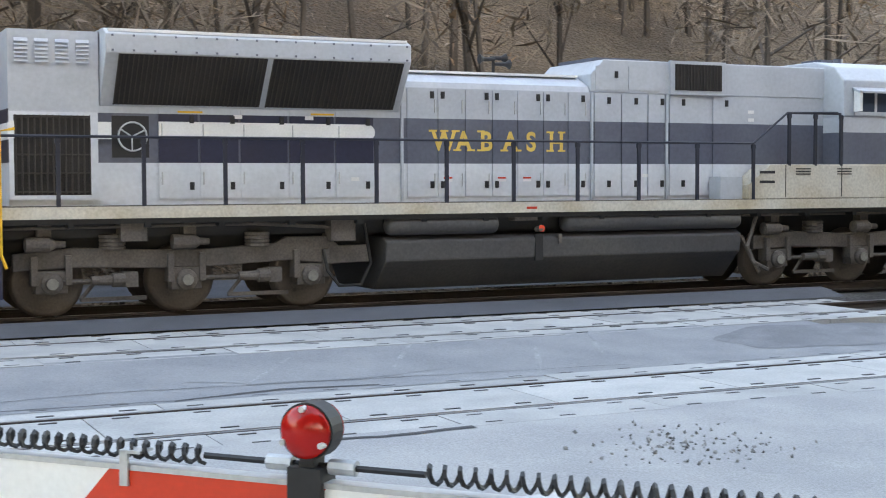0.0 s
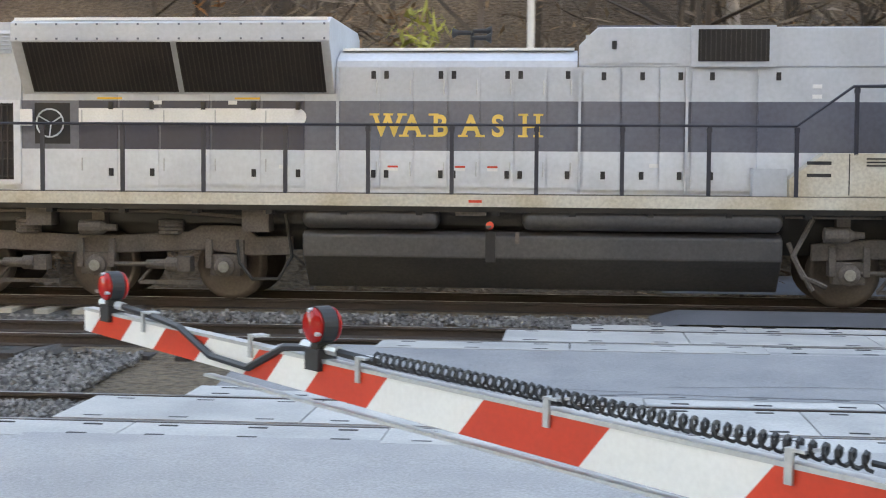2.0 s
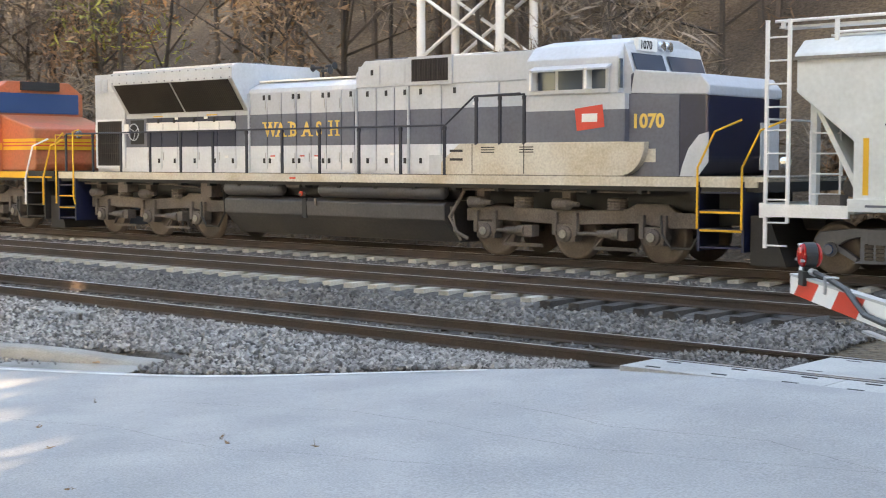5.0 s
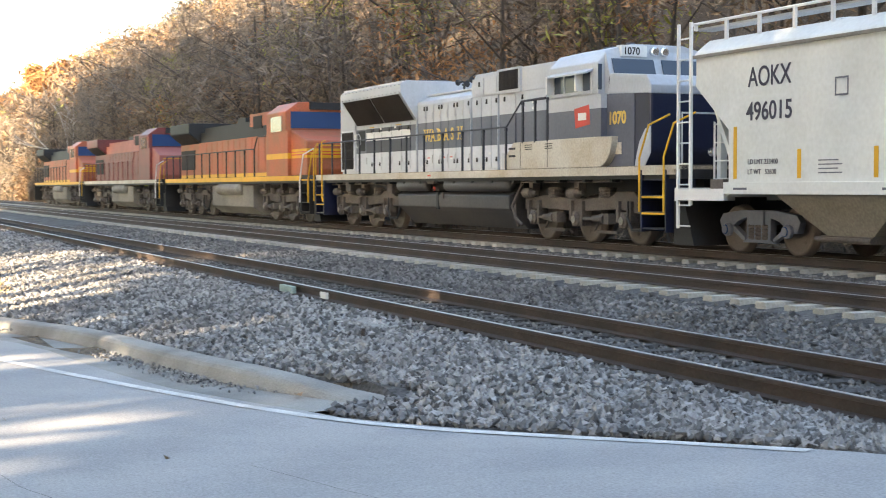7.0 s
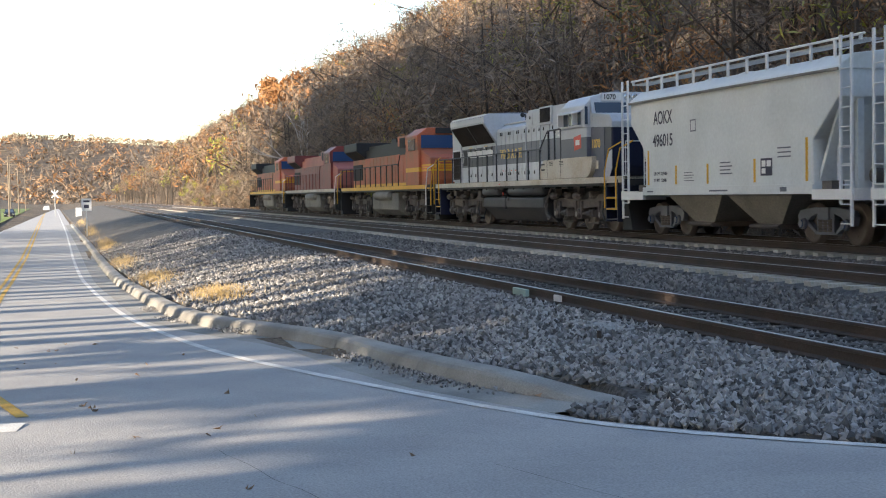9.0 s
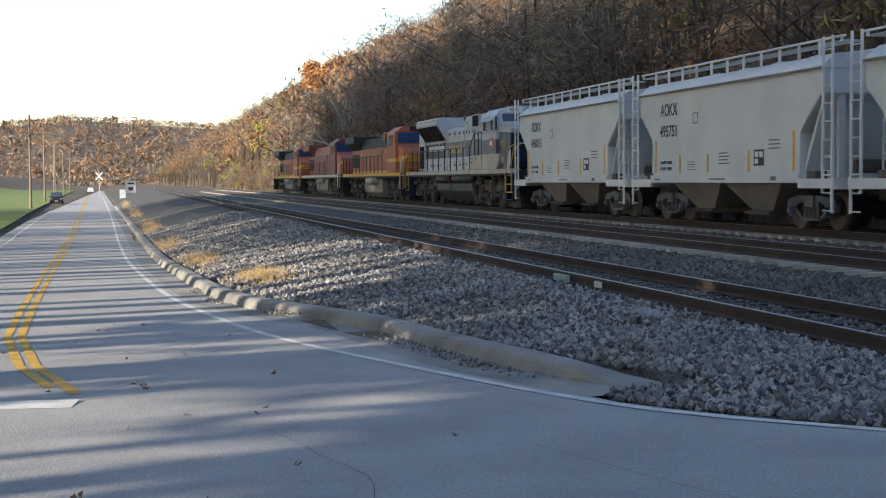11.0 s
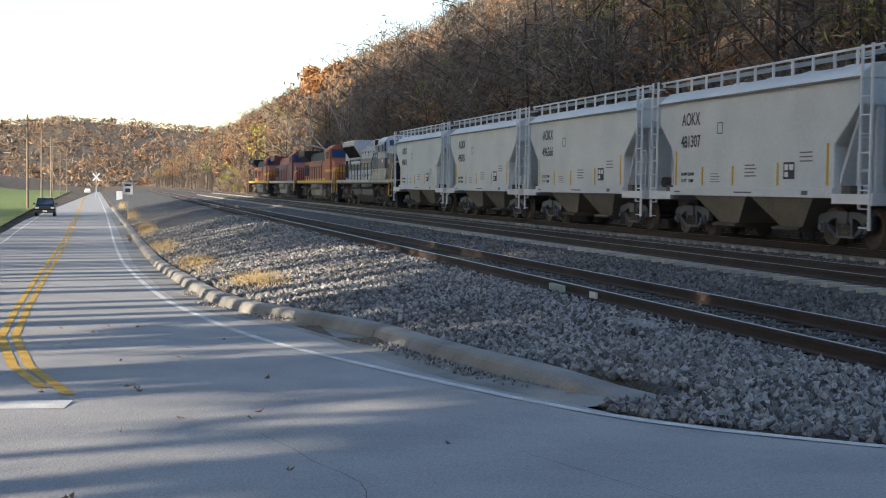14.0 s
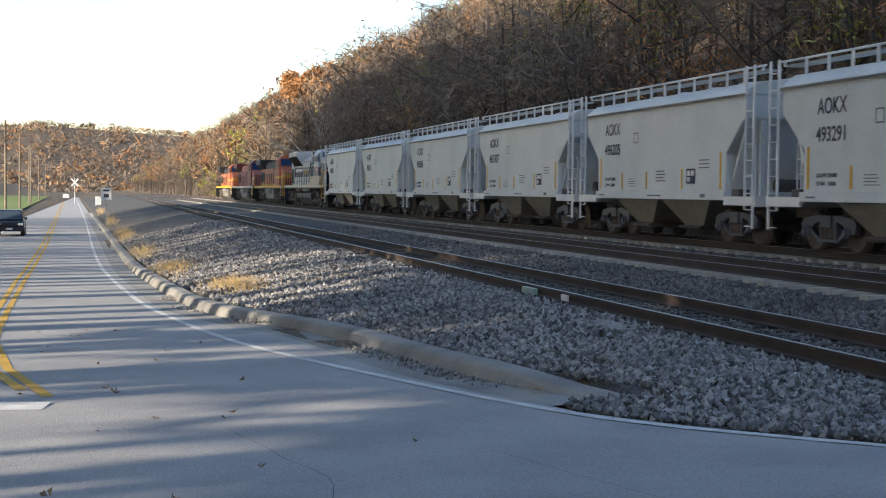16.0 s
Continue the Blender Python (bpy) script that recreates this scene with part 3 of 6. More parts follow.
def loco_truck(parent, xc, sp=2.05):
    t = part("truck_frame", MB(), TRUCK, parent, "dusty grey six-wheel truck frame")
    me = MB()
    for y in (-0.42, GAUGE + 0.3):
        me.prism([(xc - sp - 0.55, 0.72), (xc - sp - 0.55, 0.98), (xc - sp + 0.35, 1.06), (xc - 0.4, 1.0), (xc + 0.4, 1.0), (xc + sp - 0.6, 1.06), (xc + sp - 0.4, 1.16), (xc + sp + 0.3, 1.16), (xc + sp + 0.5, 1.0), (xc + sp + 1.05, 1.0), (xc + sp + 1.05, 0.72), (xc + sp + 0.4, 0.7), (xc + sp - 0.35, 0.78), (xc + 0.4, 0.72), (xc - 0.4, 0.72), (xc - sp + 0.4, 0.76)], y, y + 0.12)
    for x in (xc - sp / 2, xc + sp / 2):
        me.box(x - 0.12, x + 0.12, -0.4, GAUGE + 0.4, 0.75, 0.95)
    old = t.data
    t.data = me.mesh("truck_frame", TRUCK)
    bpy.data.meshes.remove(old)
    md = t.modifiers.new("bevel", "BEVEL")
    md.width, md.segments = 0.02, 2
    for i, x in enumerate((xc - sp, xc, xc + sp)):
        wheelset(parent, x)
        j = MB().box(x - 0.24, x + 0.24, -0.46, -0.22, 0.38, 0.72).box(x - 0.3, x - 0.2, -0.5, -0.25, 0.5, 0.95).box(x + 0.2, x + 0.3, -0.5, -0.25, 0.5, 0.95)
        j.lathe((x, -0.44, 0.53), (0, -1, 0), [(0, 0.17), (0.07, 0.16), (0.1, 0.1), (0.12, 0.1)], 14)
        part("journal_box", j, TRUCK, t, bevel=0.012)
        part("bearing_cap", MB().lathe((x, -0.55, 0.53), (0, -1, 0), [(0, 0.09), (0.02, 0.085)], 12), HOPDARK, t)
    for x in (xc - sp / 2 - 0.1, xc + sp / 2 + 0.15):
        s = MB()
        spring(s, x, -0.36, 1.02, 1.25, 0.2)
        part("coil_spring", s, TRUCK, t)
        b = MB().lathe((x - 0.35, -0.5, 0.56), (1, 0, 0), [(0, 0.07), (0.3, 0.08), (0.32, 0.11), (0.5, 0.11)], 12).box(x + 0.12, x + 0.35, -0.55, -0.3, 0.45, 0.68).rod((x - 0.9, -0.45, 0.55), (x - 0.3, -0.45, 0.55), 0.035)
        b.box(x - 0.5, x + 0.5, -0.42, -0.36, 0.24, 0.3).rod((x - 0.5, -0.4, 0.27), (x - 0.3, -0.4, 0.5), 0.03)
        part("brake_rigging", b, TRUCK, t)
    for x in (xc - sp - 0.1, xc + 0.05):
        c = MB().lathe((x - 0.3, -0.5, 1.12), (1, 0, 0), [(0, 0.07), (0.02, 0.12), (0.36, 0.12), (0.45, 0.06), (0.6, 0.05)], 14).box(x - 0.1, x + 0.1, -0.5, -0.3, 1.15, 1.45)
        part("brake_cylinder", c, TRUCK, t, smooth=False)
    hose = MB().tube([(xc + sp + 0.2, -0.5, 0.95), (xc + sp + 0.25, -0.55, 0.6), (xc + sp + 0.45, -0.55, 0.35), (xc + sp + 0.85, -0.5, 0.35), (xc + sp + 1.05, -0.45, 0.7), (xc + sp + 0.95, -0.4, 1.35)], 0.028)
    part("air_hose", hose, RUBBER, t)
    return t


def railing(parent, x0, x1, y, z0, z1, material, n, name="handrail", ends=()):
    mb = MB()
    pts = [(x0, y, z1), (x1, y, z1)]
    mb.tube(list(ends[0]) + pts + list(ends[1]) if ends else pts, 0.022)
    r = part(name, mb, material, parent)
    for i in range(n):
        x = x0 + (x1 - x0) * i / (n - 1)
        part("stanchion", MB().box(x - 0.03, x + 0.03, y - 0.03, y + 0.01, z0, z1 - 0.02).box(x - 0.04, x + 0.04, y - 0.035, y + 0.015, z1 - 0.1, z1 - 0.03), material, r)
    return r


def zoned(name, x0, x1, z0, z1, y0, y1, cuts, mats, parent, label=""):
    """A panel whose colour changes at given heights."""
    zs = [z0] + [c for c in cuts if z0 < c < z1] + [z1]
    vs = [(x, y, z) for z in zs for x, y in ((x0, y0), (x1, y0), (x1, y1), (x0, y1))]
    fs, idx = [], []
    for i, (a, b) in enumerate(zip(zs, zs[1:])):
        fs += [(4 * i + k, 4 * i + (k + 1) % 4, 4 * i + 4 + (k + 1) % 4, 4 * i + 4 + k) for k in range(4)]
        idx += [sum(c <= (a + b) / 2 for c in cuts)] * 4
    n = 4 * len(zs)
    fs += [(3, 2, 1, 0), (n - 4, n - 3, n - 2, n - 1)]
    idx += [idx[0], idx[-1]]
    me = bpy.data.meshes.new(name)
    me.from_pydata(vs, [], fs)
    for m in mats:
        me.materials.append(m)
    for p, i in zip(me.polygons, idx):
        p.material_index = i
    ob = new(name, me)
    ob.parent = parent
    if label:
        ob["label"] = label
    return ob


def latch(x, y, z, parent):
    part("latch", MB().box(x - 0.035, x + 0.035, y - 0.015, y, z - 0.06, z + 0.06).box(x - 0.015, x + 0.015, y - 0.03, y, z - 0.05, z + 0.0), BLACK, parent)


CUTS, COLS = (2.34, 3.1), (LGREY, BAND, GREY)


def heritage_loco():
    L = thing("locomotive", "grey, slate and dark blue six-axle diesel locomotive with gold lettering", "locomotive", "locomotives of the train")
    part("frame", MB().box(-5.7, 16.1, -0.74, 2.24, 1.42, 1.66).box(-4.95, 15.5, 0.2, 1.3, 1.0, 1.45).box(-5.0, 8.6, -0.3, 1.8, 1.2, 1.42).box(-6.2, 16.55, 0.55, 0.95, 0.75, 1.05), BLACK, L)
    part("sill", MB().box(-5.7, 15.9, -0.79, -0.742, 1.5, 1.68), CREAM, L, "chipped cream side sill")
    part("walkway", MB().box(-5.7, 16.1, -0.78, 2.28, 1.662, 1.69), TRUCK, L)
    # long hood
    Y0 = -0.2
    zoned("hood", -4.65, 10.8, 1.69, 3.62, Y0, 2 * YC - Y0, CUTS, COLS, L, "grey hood with a slate band")
    part("hood_roof", MB().prism([(Y0, 3.62), (Y0 + 0.03, 3.72), (0.2, 3.9), (1.3, 3.9), (2 * YC - Y0 - 0.03, 3.72), (2 * YC - Y0, 3.62)], 1.7, 5.4, "x"), GREY, L)
    part("hood_top_strip", MB().box(1.75, 5.35, 0.1, 1.4, 3.9, 3.94), WHITE, L)
    part("equipment_cover", MB().prism([(5.42, 3.62), (5.42, 3.95), (5.7, 4.22), (10.8, 4.22), (10.8, 3.62)], Y0 - 0.02, 2 * YC - Y0 + 0.02), GREY, L, bevel=0.02)
    part("roof_hatch", MB().box(5.7, 6.9, 0.1, 1.4, 4.22, 4.28).box(8.5, 10.0, 0.2, 1.3, 4.22, 4.27), BAND, L)
    # radiator flare
    prof = [(Y0, 3.2), (-0.72, 3.98), (-0.72, 4.26), (-0.5, 4.36), (2.0, 4.36), (2.22, 4.26), (2.22, 3.98), (2 * YC - Y0, 3.2)]
    fl = part("radiator_flare", MB().prism(prof, -3.3, 1.68, "x"), GREY, L, "flared radiator housing", bevel=0.015)
    a, b = Vector((Y0 - 0.035, 3.24)), Vector((-0.722, 3.97))
    n = Vector((b.y - a.y, -(b.x - a.x))).normalized() * -1
    for x0, x1 in ((-3.1, -0.78), (-0.68, 1.55)):
        q = MB()
        q.add([(x0, a.x - 0.008, a.y - 0.008), (x1, a.x - 0.008, a.y - 0.008), (x1, b.x - 0.008, b.y - 0.008), (x0, b.x - 0.008, b.y - 0.008)], [(0, 1, 2, 3)])
        g = part("radiator_grille", q, MESH, fl)
        s = MB()
        x = x0
        while x < x1:
            s.rod((x, a.x - 0.014, a.y - 0.01), (x, b.x - 0.014, b.y - 0.01), 0.011, n=4)
            x += 0.075
        part("bar_grid", s, GRIDBAR, g)["kind"] = "stuff"
    bolts = MB()
    for i in range(16):
        x = -3.2 + i * 0.32
        bolts.box(x - 0.015, x + 0.015, -0.735, -0.72, 4.22, 4.25).box(x - 0.015, x + 0.015, -0.735, -0.72, 4.0, 4.03)
    part("bolt_row", bolts, BAND, fl)["kind"] = "stuff"
    part("flare_top_strip", MB().box(-3.25, 1.63, -0.66, -0.5, 4.3, 4.345), WHITE, fl)
    part("fan_hatch", MB().lathe((-2.2, YC, 4.36), (0, 0, 1), [(0, 0.7), (0.08, 0.68)], 20).lathe((0.4, YC, 4.36), (0, 0, 1), [(0, 0.7), (0.08, 0.68)], 20), BAND, fl)
    # rear end: louvres and open dynamic-brake grille
    rear = zoned("rear_housing", -4.65, -3.32, 3.1, 4.32, Y0 - 0.06, 2 * YC - Y0 + 0.06, CUTS, COLS, L)
    lo = MB()
    for k in range(4):
        for i in range(6):
            x, z = -4.56 + k * 0.3, 3.85 + i * 0.06
            lo.prism([(Y0 - 0.06, z), (Y0 - 0.1, z - 0.015), (Y0 - 0.06, z + 0.04)], x, x + 0.2, "x")
    part("louvre", lo, GREY, rear)["kind"] = "stuff"
    part("blower_opening", MB().box(-4.57, -3.45, Y0 - 0.03, Y0 + 0.02, 1.85, 3.08), MESH, L)
    gr = MB()
    for i in range(13):
        x = -4.55 + i * 0.091
        gr.rod((x, Y0 - 0.05, 1.85), (x, Y0 - 0.05, 3.06), 0.014, n=6)
    for i in range(5):
        gr.rod((-4.57, Y0 - 0.045, 1.9 + i * 0.28), (-3.45, Y0 - 0.045, 1.9 + i * 0.28), 0.012, n=6)
    part("bar_grid", gr, GRIDBAR, L)["kind"] = "stuff"
    part("grille_frame", MB().box(-4.65, -3.4, Y0 - 0.06, Y0 - 0.0, 1.78, 1.85).box(-4.65, -3.4, Y0 - 0.06, Y0, 3.05, 3.12).box(-3.46, -3.34, Y0 - 0.06, Y0, 1.78, 3.1).box(-4.65, -4.58, Y0 - 0.06, Y0, 1.78, 3.1), LGREY, L)
    # rear face of the hood with navy bands, white stripe and number
    part("rear_band", MB().box(-4.665, -4.65, Y0 - 0.06, 1.765, 2.34, 2.68), NAVY_BAND, L)
    part("rear_stripe", MB().box(-4.666, -4.65, Y0 - 0.06, 1.765, 2.684, 2.93), WHITE, L, "white stripe round the rear of the hood")
    part("rear_band", MB().box(-4.665, -4.65, Y0 - 0.06, 1.765, 2.934, 3.14), NAVY_BAND, L)
    text("road_number", "1070", 0.3, GOLD, pose(-4.672, 1.1, 3.78, 90, 0, -90), L, 0.003, 1.0, 0.01, "gold road number")
    part("rear_light", MB().lathe((-4.65, YC, 4.1), (-1, 0, 0), [(0, 0.12), (0.06, 0.12), (0.07, 0.08)], 14), CHROME, L)
    for x0, x1 in ((-4.65, -4.57), (-3.34, -3.14)):
        part("stripe_end", MB().box(x0, x1, Y0 - 0.068, Y0 - 0.06, 2.7, 2.96), WHITE, L)
    # hand brake in its niche
    part("brake_niche", MB().box(-3.12, -2.55, Y0 - 0.012, Y0 + 0.05, 2.42, 3.06), BLACK, L)
    hb = MB()
    for i in range(18):
        p, q = [(-2.83 + 0.22 * math.cos(k * math.pi / 9), Y0 - 0.13, 2.74 + 0.22 * math.sin(k * math.pi / 9)) for k in (i, i + 1)]
        hb.rod(p, q, 0.014, n=6)
    for k in range(3):
        hb.rod((-2.83, Y0 - 0.08, 2.74), (-2.83 + 0.21 * math.cos(0.5 + k * 2.09), Y0 - 0.13, 2.74 + 0.21 * math.sin(0.5 + k * 2.09)), 0.012, n=6)
    part("brake_wheel", hb, GALV, L, "hand brake wheel")
    # white stripe with a round end
    st = [(-3.4, 2.72), (1.1, 2.72)] + [(1.1 + 0.13 * math.sin(k * math.pi / 8), 2.85 - 0.13 * math.cos(k * math.pi / 8)) for k in range(9)] + [(1.1, 2.98), (-2.4, 2.98)]
    part("stripe", MB().prism([(-2.4, 2.72)] + st[1:], Y0 - 0.028, Y0 - 0.02), WHITE, L, "white stripe with a round end")
    # hood doors
    spans = [(-2.4, -1.78), (-1.74, -1.12), (-1.08, -0.3), (-0.26, 0.5), (0.54, 1.2)]
    for i, (x0, x1) in enumerate(spans):
        d = zoned("hood_door", x0, x1, 1.78, 3.18, Y0 - 0.02, Y0, CUTS, (LGREY, NAVY_BAND, GREY), L)
        latch(x1 - 0.1, Y0 - 0.02, 1.98, d)
        latch(x1 - 0.1, Y0 - 0.03, 3.02, d)
        for z in (2.0, 2.75):
            part("hinge", MB().rod((x0 + 0.05, Y0 - 0.03, z), (x0 + 0.05, Y0 - 0.03, z + 0.2), 0.012, n=6), GALV, d)
    x = 1.82
    for i, w in enumerate((0.58, 0.52, 0.52, 0.5, 0.52, 0.5, 0.42)):
        d = zoned("hood_door", x, x + w - 0.025, 1.78, 3.6, Y0 - 0.022, Y0, CUTS, COLS, L)
        latch(x + (0.08 if i % 2 else w - 0.12), Y0 - 0.022, 3.5, d)
        latch(x + (0.08 if i % 2 else w - 0.12), Y0 - 0.022, 1.98, d)
        for z in (1.95, 3.2):
            part("hinge", MB().rod((x + w - 0.07, Y0 - 0.03, z), (x + w - 0.07, Y0 - 0.03, z + 0.22), 0.012, n=6), GALV, d)
        if i in (1, 3, 4):
            part("sticker", MB().box(x + 0.1, x + 0.26, Y0 - 0.026, Y0 - 0.021, 2.08, 2.11), REFL_R, d, "small warning sticker")
            part("sticker", MB().box(x + 0.1, x + 0.26, Y0 - 0.026, Y0 - 0.021, 2.03, 2.075), WHITE, d, "small warning sticker")
        x += w
    for x0, x1 in ((5.5, 6.05), (6.08, 6.62), (6.65, 7.0), (7.12, 8.0), (8.1, 9.6)):
        d = zoned("hood_door", x0, x1, 1.76, 3.6, Y0 - 0.03, Y0, CUTS, COLS, L)
        latch(x0 + 0.3, Y0 - 0.03, 3.48, d)
        latch(x0 + 0.3, Y0 - 0.03, 1.98, d)
    part("cover_panel", MB().box(5.52, 6.18, Y0 - 0.035, Y0 - 0.02, 3.68, 4.1).box(6.22, 6.95, Y0 - 0.035, Y0 - 0.02, 3.68, 4.1), GREY, L)
    latch(5.95, Y0 - 0.035, 3.95, L)
    part("inlet_frame", MB().box(7.1, 8.35, Y0 - 0.08, Y0, 3.62, 4.24), GREY, L)
    part("inlet_screen", MB().box(7.2, 8.25, Y0 - 0.09, Y0 - 0.08, 3.7, 4.18), MESH, L)
    iv = MB()
    for i in range(14):
        iv.rod((7.24 + i * 0.074, Y0 - 0.1, 3.7), (7.24 + i * 0.074, Y0 - 0.1, 4.18), 0.01, n=4)
    part("screen_grid", iv, GRIDBAR, L)["kind"] = "stuff"
    for x in (1.72, 5.44, 7.05):
        part("seam", MB().box(x - 0.02, x + 0.02, Y0 - 0.05, Y0, 1.7, 3.62), GREY, L)
    # lettering
    for i, ch in enumerate("WABASH"):
        x = 2.28 + i * 0.455
        lm = text("letter", ch, 0.46, GOLD, side(x, Y0 - 0.026, 2.57), L, 0.003, 0.92, 0.012, "gold serif letter")
        cap, w = 0.325, max(v.co.x for v in lm.data.vertices) - x
        feet = {"W": [(0.03, 1), (0.5, 1), (0.97, 1)], "A": [(0.06, 0), (0.94, 0)], "B": [(0.08, 0), (0.08, 1)], "H": [(0.1, 0), (0.1, 1), (0.9, 0), (0.9, 1)], "S": []}[ch]
        for k, top in feet:
            z = 2.57 + (cap if top else 0)
            part("serif", MB().box(x + k * w - 0.075, x + k * w + 0.075, Y0 - 0.03, Y0 - 0.023, z - 0.016, z + 0.016), GOLD, lm)
    for x0, x1 in ((-2.1, -1.7), (0.1, 0.5)):
        part("caution_strip", MB().box(x0, x1, Y0 - 0.03, Y0 - 0.024, 3.12, 3.15), YEL, L, "small amber caution strip")
    for x, z in ((-1.2, 3.04), (0.0, 3.04), (0.8, 2.05), (8.9, 3.3), (8.9, 3.15), (6.5, 2.1)):
        part("sticker", MB().box(x, x + 0.14, Y0 - 0.036, Y0 - 0.03, z, z + 0.06), WHITE, L, "small warning sticker")
    # horn
    hn = MB()
    for dx, dz, s in ((0, 0.16, 1), (0, 0.24, -1), (0.05, 0.28, 1)):
        hn.lathe((3.75, 0.3 + dx * 3, 3.95 + dz), (s, 0, 0), [(0, 0.03), (0.22, 0.04), (0.3, 0.09), (0.31, 0.05)], 12)
    hn.rod((3.75, 0.35, 3.92), (3.75, 0.35, 4.2), 0.03)
    part("horn", hn, BLACK, L, "black air horn")
    # tank and reservoirs
    tk = [(-0.5, 0.62), (-0.62, 0.72), (-0.64, 1.05), (-0.5, 1.12), (2.0, 1.12), (2.14, 1.05), (2.12, 0.72), (2.0, 0.62), (1.6, 0.22), (-0.1, 0.22)]
    part("fuel_tank", MB().prism(tk, 1.25, 8.45, "x"), TANK, L, "dark fuel tank with a sloped underside", bevel=0.03)
    part("tank_strap", MB().box(4.05, 4.2, -0.645, -0.6, 0.66, 1.12), BLACK, L)
    for x0, x1 in ((1.25, 3.35), (4.6, 8.45)):
        part("air_reservoir", MB().lathe((x0, -0.56, 1.31), (1, 0, 0), [(0, 0.06), (0.04, 0.13), (0.1, 0.165), (x1 - x0 - 0.1, 0.165), (x1 - x0 - 0.04, 0.13), (x1 - x0, 0.06)], 20), TANK, L, smooth=True)
    part("fuel_filler", MB().box(3.6, 4.05, -0.72, -0.5, 1.36, 1.5).rod((4.1, -0.6, 1.2), (4.1, -0.75, 1.22), 0.05), TRUCK, L)
    part("filler_cap", MB().lathe((4.12, -0.72, 1.22), (0, -1, 0), [(0, 0.06), (0.03, 0.06)], 12), REFL_R, L)
    part("fuel_gauge", MB().box(4.5, 4.56, -0.68, -0.64, 0.95, 1.12), TRUCK, L)
    part("sill_tag", MB().box(3.8, 4.0, -0.796, -0.79, 1.56, 1.6), REFL_R, L)
    part("battery_box", MB().box(0.3, 0.72, -0.6, -0.2, 1.08, 1.42), TRUCK, L)
    part("junction_box", MB().box(-3.1, -2.7, -0.65, -0.3, 1.15, 1.45), TRUCK, L)
    pipes = MB().tube([(-5, -0.5, 1.36), (-1, -0.52, 1.38), (0.3, -0.5, 1.3)], 0.025).tube([(-1, -0.6, 1.4), (0.2, -0.58, 1.32)], 0.02).tube([(8.5, -0.5, 1.38), (13.5, -0.5, 1.38)], 0.025).tube([(8.55, -0.5, 1.0), (8.75, -0.62, 0.5), (9.1, -0.6, 0.35)], 0.04).tube([(8.9, -0.5, 1.35), (8.6, -0.62, 0.8), (8.9, -0.6, 0.3)], 0.04)
    part("piping", pipes, TRUCK, L)
    for i in range(18):
        x = -5 + i * 1.15
        part("bracket", MB().box(x - 0.05, x + 0.05, -0.72, -0.5, 1.36, 1.5), BLACK, L)
    loco_truck(L, -2.05)
    loco_truck(L, 11.5)
    # railings
    railing(L, -5.3, 8.6, -0.78, 1.68, 2.72, RAILING, 12, ends=([], [(9.4, -0.78, 3.3), (10.6, -0.78, 3.32)]))
    railing(L, 9.45, 10.7, -0.76, 2.3, 3.3, RAILING, 3, "cab_handrail")
    # cab
    cab = zoned("cab", 10.75, 13.1, 1.69, 3.25, -0.78, 2.28, (2.34, 2.95), (CREAM, BAND, GREY), L, "grey cab with windows")
    roof = [(-0.78, 3.25), (-0.78, 3.95), (-0.5, 4.22), (0.1, 4.36), (1.4, 4.36), (2.0, 4.22), (2.28, 3.95), (2.28, 3.25)]
    part("cab_top", MB().prism(roof, 10.75, 12.95, "x"), GREY, cab, bevel=0.03)
    part("cab_front", MB().prism([(12.95, 3.25), (13.3, 3.25), (12.98, 4.15), (12.95, 4.2)], -0.6, 2.1), GREY, cab)
    part("windscreen", MB().prism([(13.29, 3.36), (13.31, 3.36), (13.07, 4.02), (13.05, 4.02)], -0.5, 0.55).prism([(13.29, 3.36), (13.31, 3.36), (13.07, 4.02), (13.05, 4.02)], 0.75, 2.0), GLASS, cab)
    part("side_window", MB().box(11.05, 12.7, -0.8, -0.775, 3.35, 3.75), GLASS, cab)
    part("window_frame", MB().box(11.0, 12.75, -0.81, -0.77, 3.28, 3.35).box(11.0, 11.07, -0.81, -0.77, 3.3, 3.8).box(12.68, 12.75, -0.81, -0.77, 3.3, 3.8).box(11.5, 11.56, -0.81, -0.77, 3.3, 3.8).box(12.15, 12.2, -0.81, -0.77, 3.3, 3.8), GREY, cab)
    part("side_front_window", MB().box(12.98, 13.0, -0.79, -0.7, 3.35, 3.9), GLASS, cab)
    part("sunshade", MB().prism([(-0.78, 3.82), (-0.98, 3.74), (-0.98, 3.7), (-0.78, 3.78)], 10.95, 12.8, "x"), GREY, cab)
    for x in (10.98, 12.3):
        part("mirror", MB().box(x, x + 0.06, -0.98, -0.8, 3.35, 3.75), WHITE, cab)
    part("number_board", MB().box(12.85, 13.05, -0.25, 0.4, 4.08, 4.32), WHITE, cab, "white number board with black figures")
    text("road_number", "1070", 0.22, BLACK, pose(13.056, -0.2, 4.12, 90, 0, 90), cab, 0.003, 0.95, 0.004)
    part("headlight", MB().lathe((12.95, 0.6, 4.2), (1, 0, 0), [(0, 0.1), (0.12, 0.1), (0.13, 0.07)], 14).lathe((12.95, 0.85, 4.2), (1, 0, 0), [(0, 0.1), (0.12, 0.1), (0.13, 0.07)], 14), CHROME, cab)
    part("roof_antenna", MB().box(11.2, 11.5, 0.4, 1.0, 4.36, 4.45).rod((11.9, 0.7, 4.36), (11.9, 0.7, 4.5), 0.1), BAND, cab)
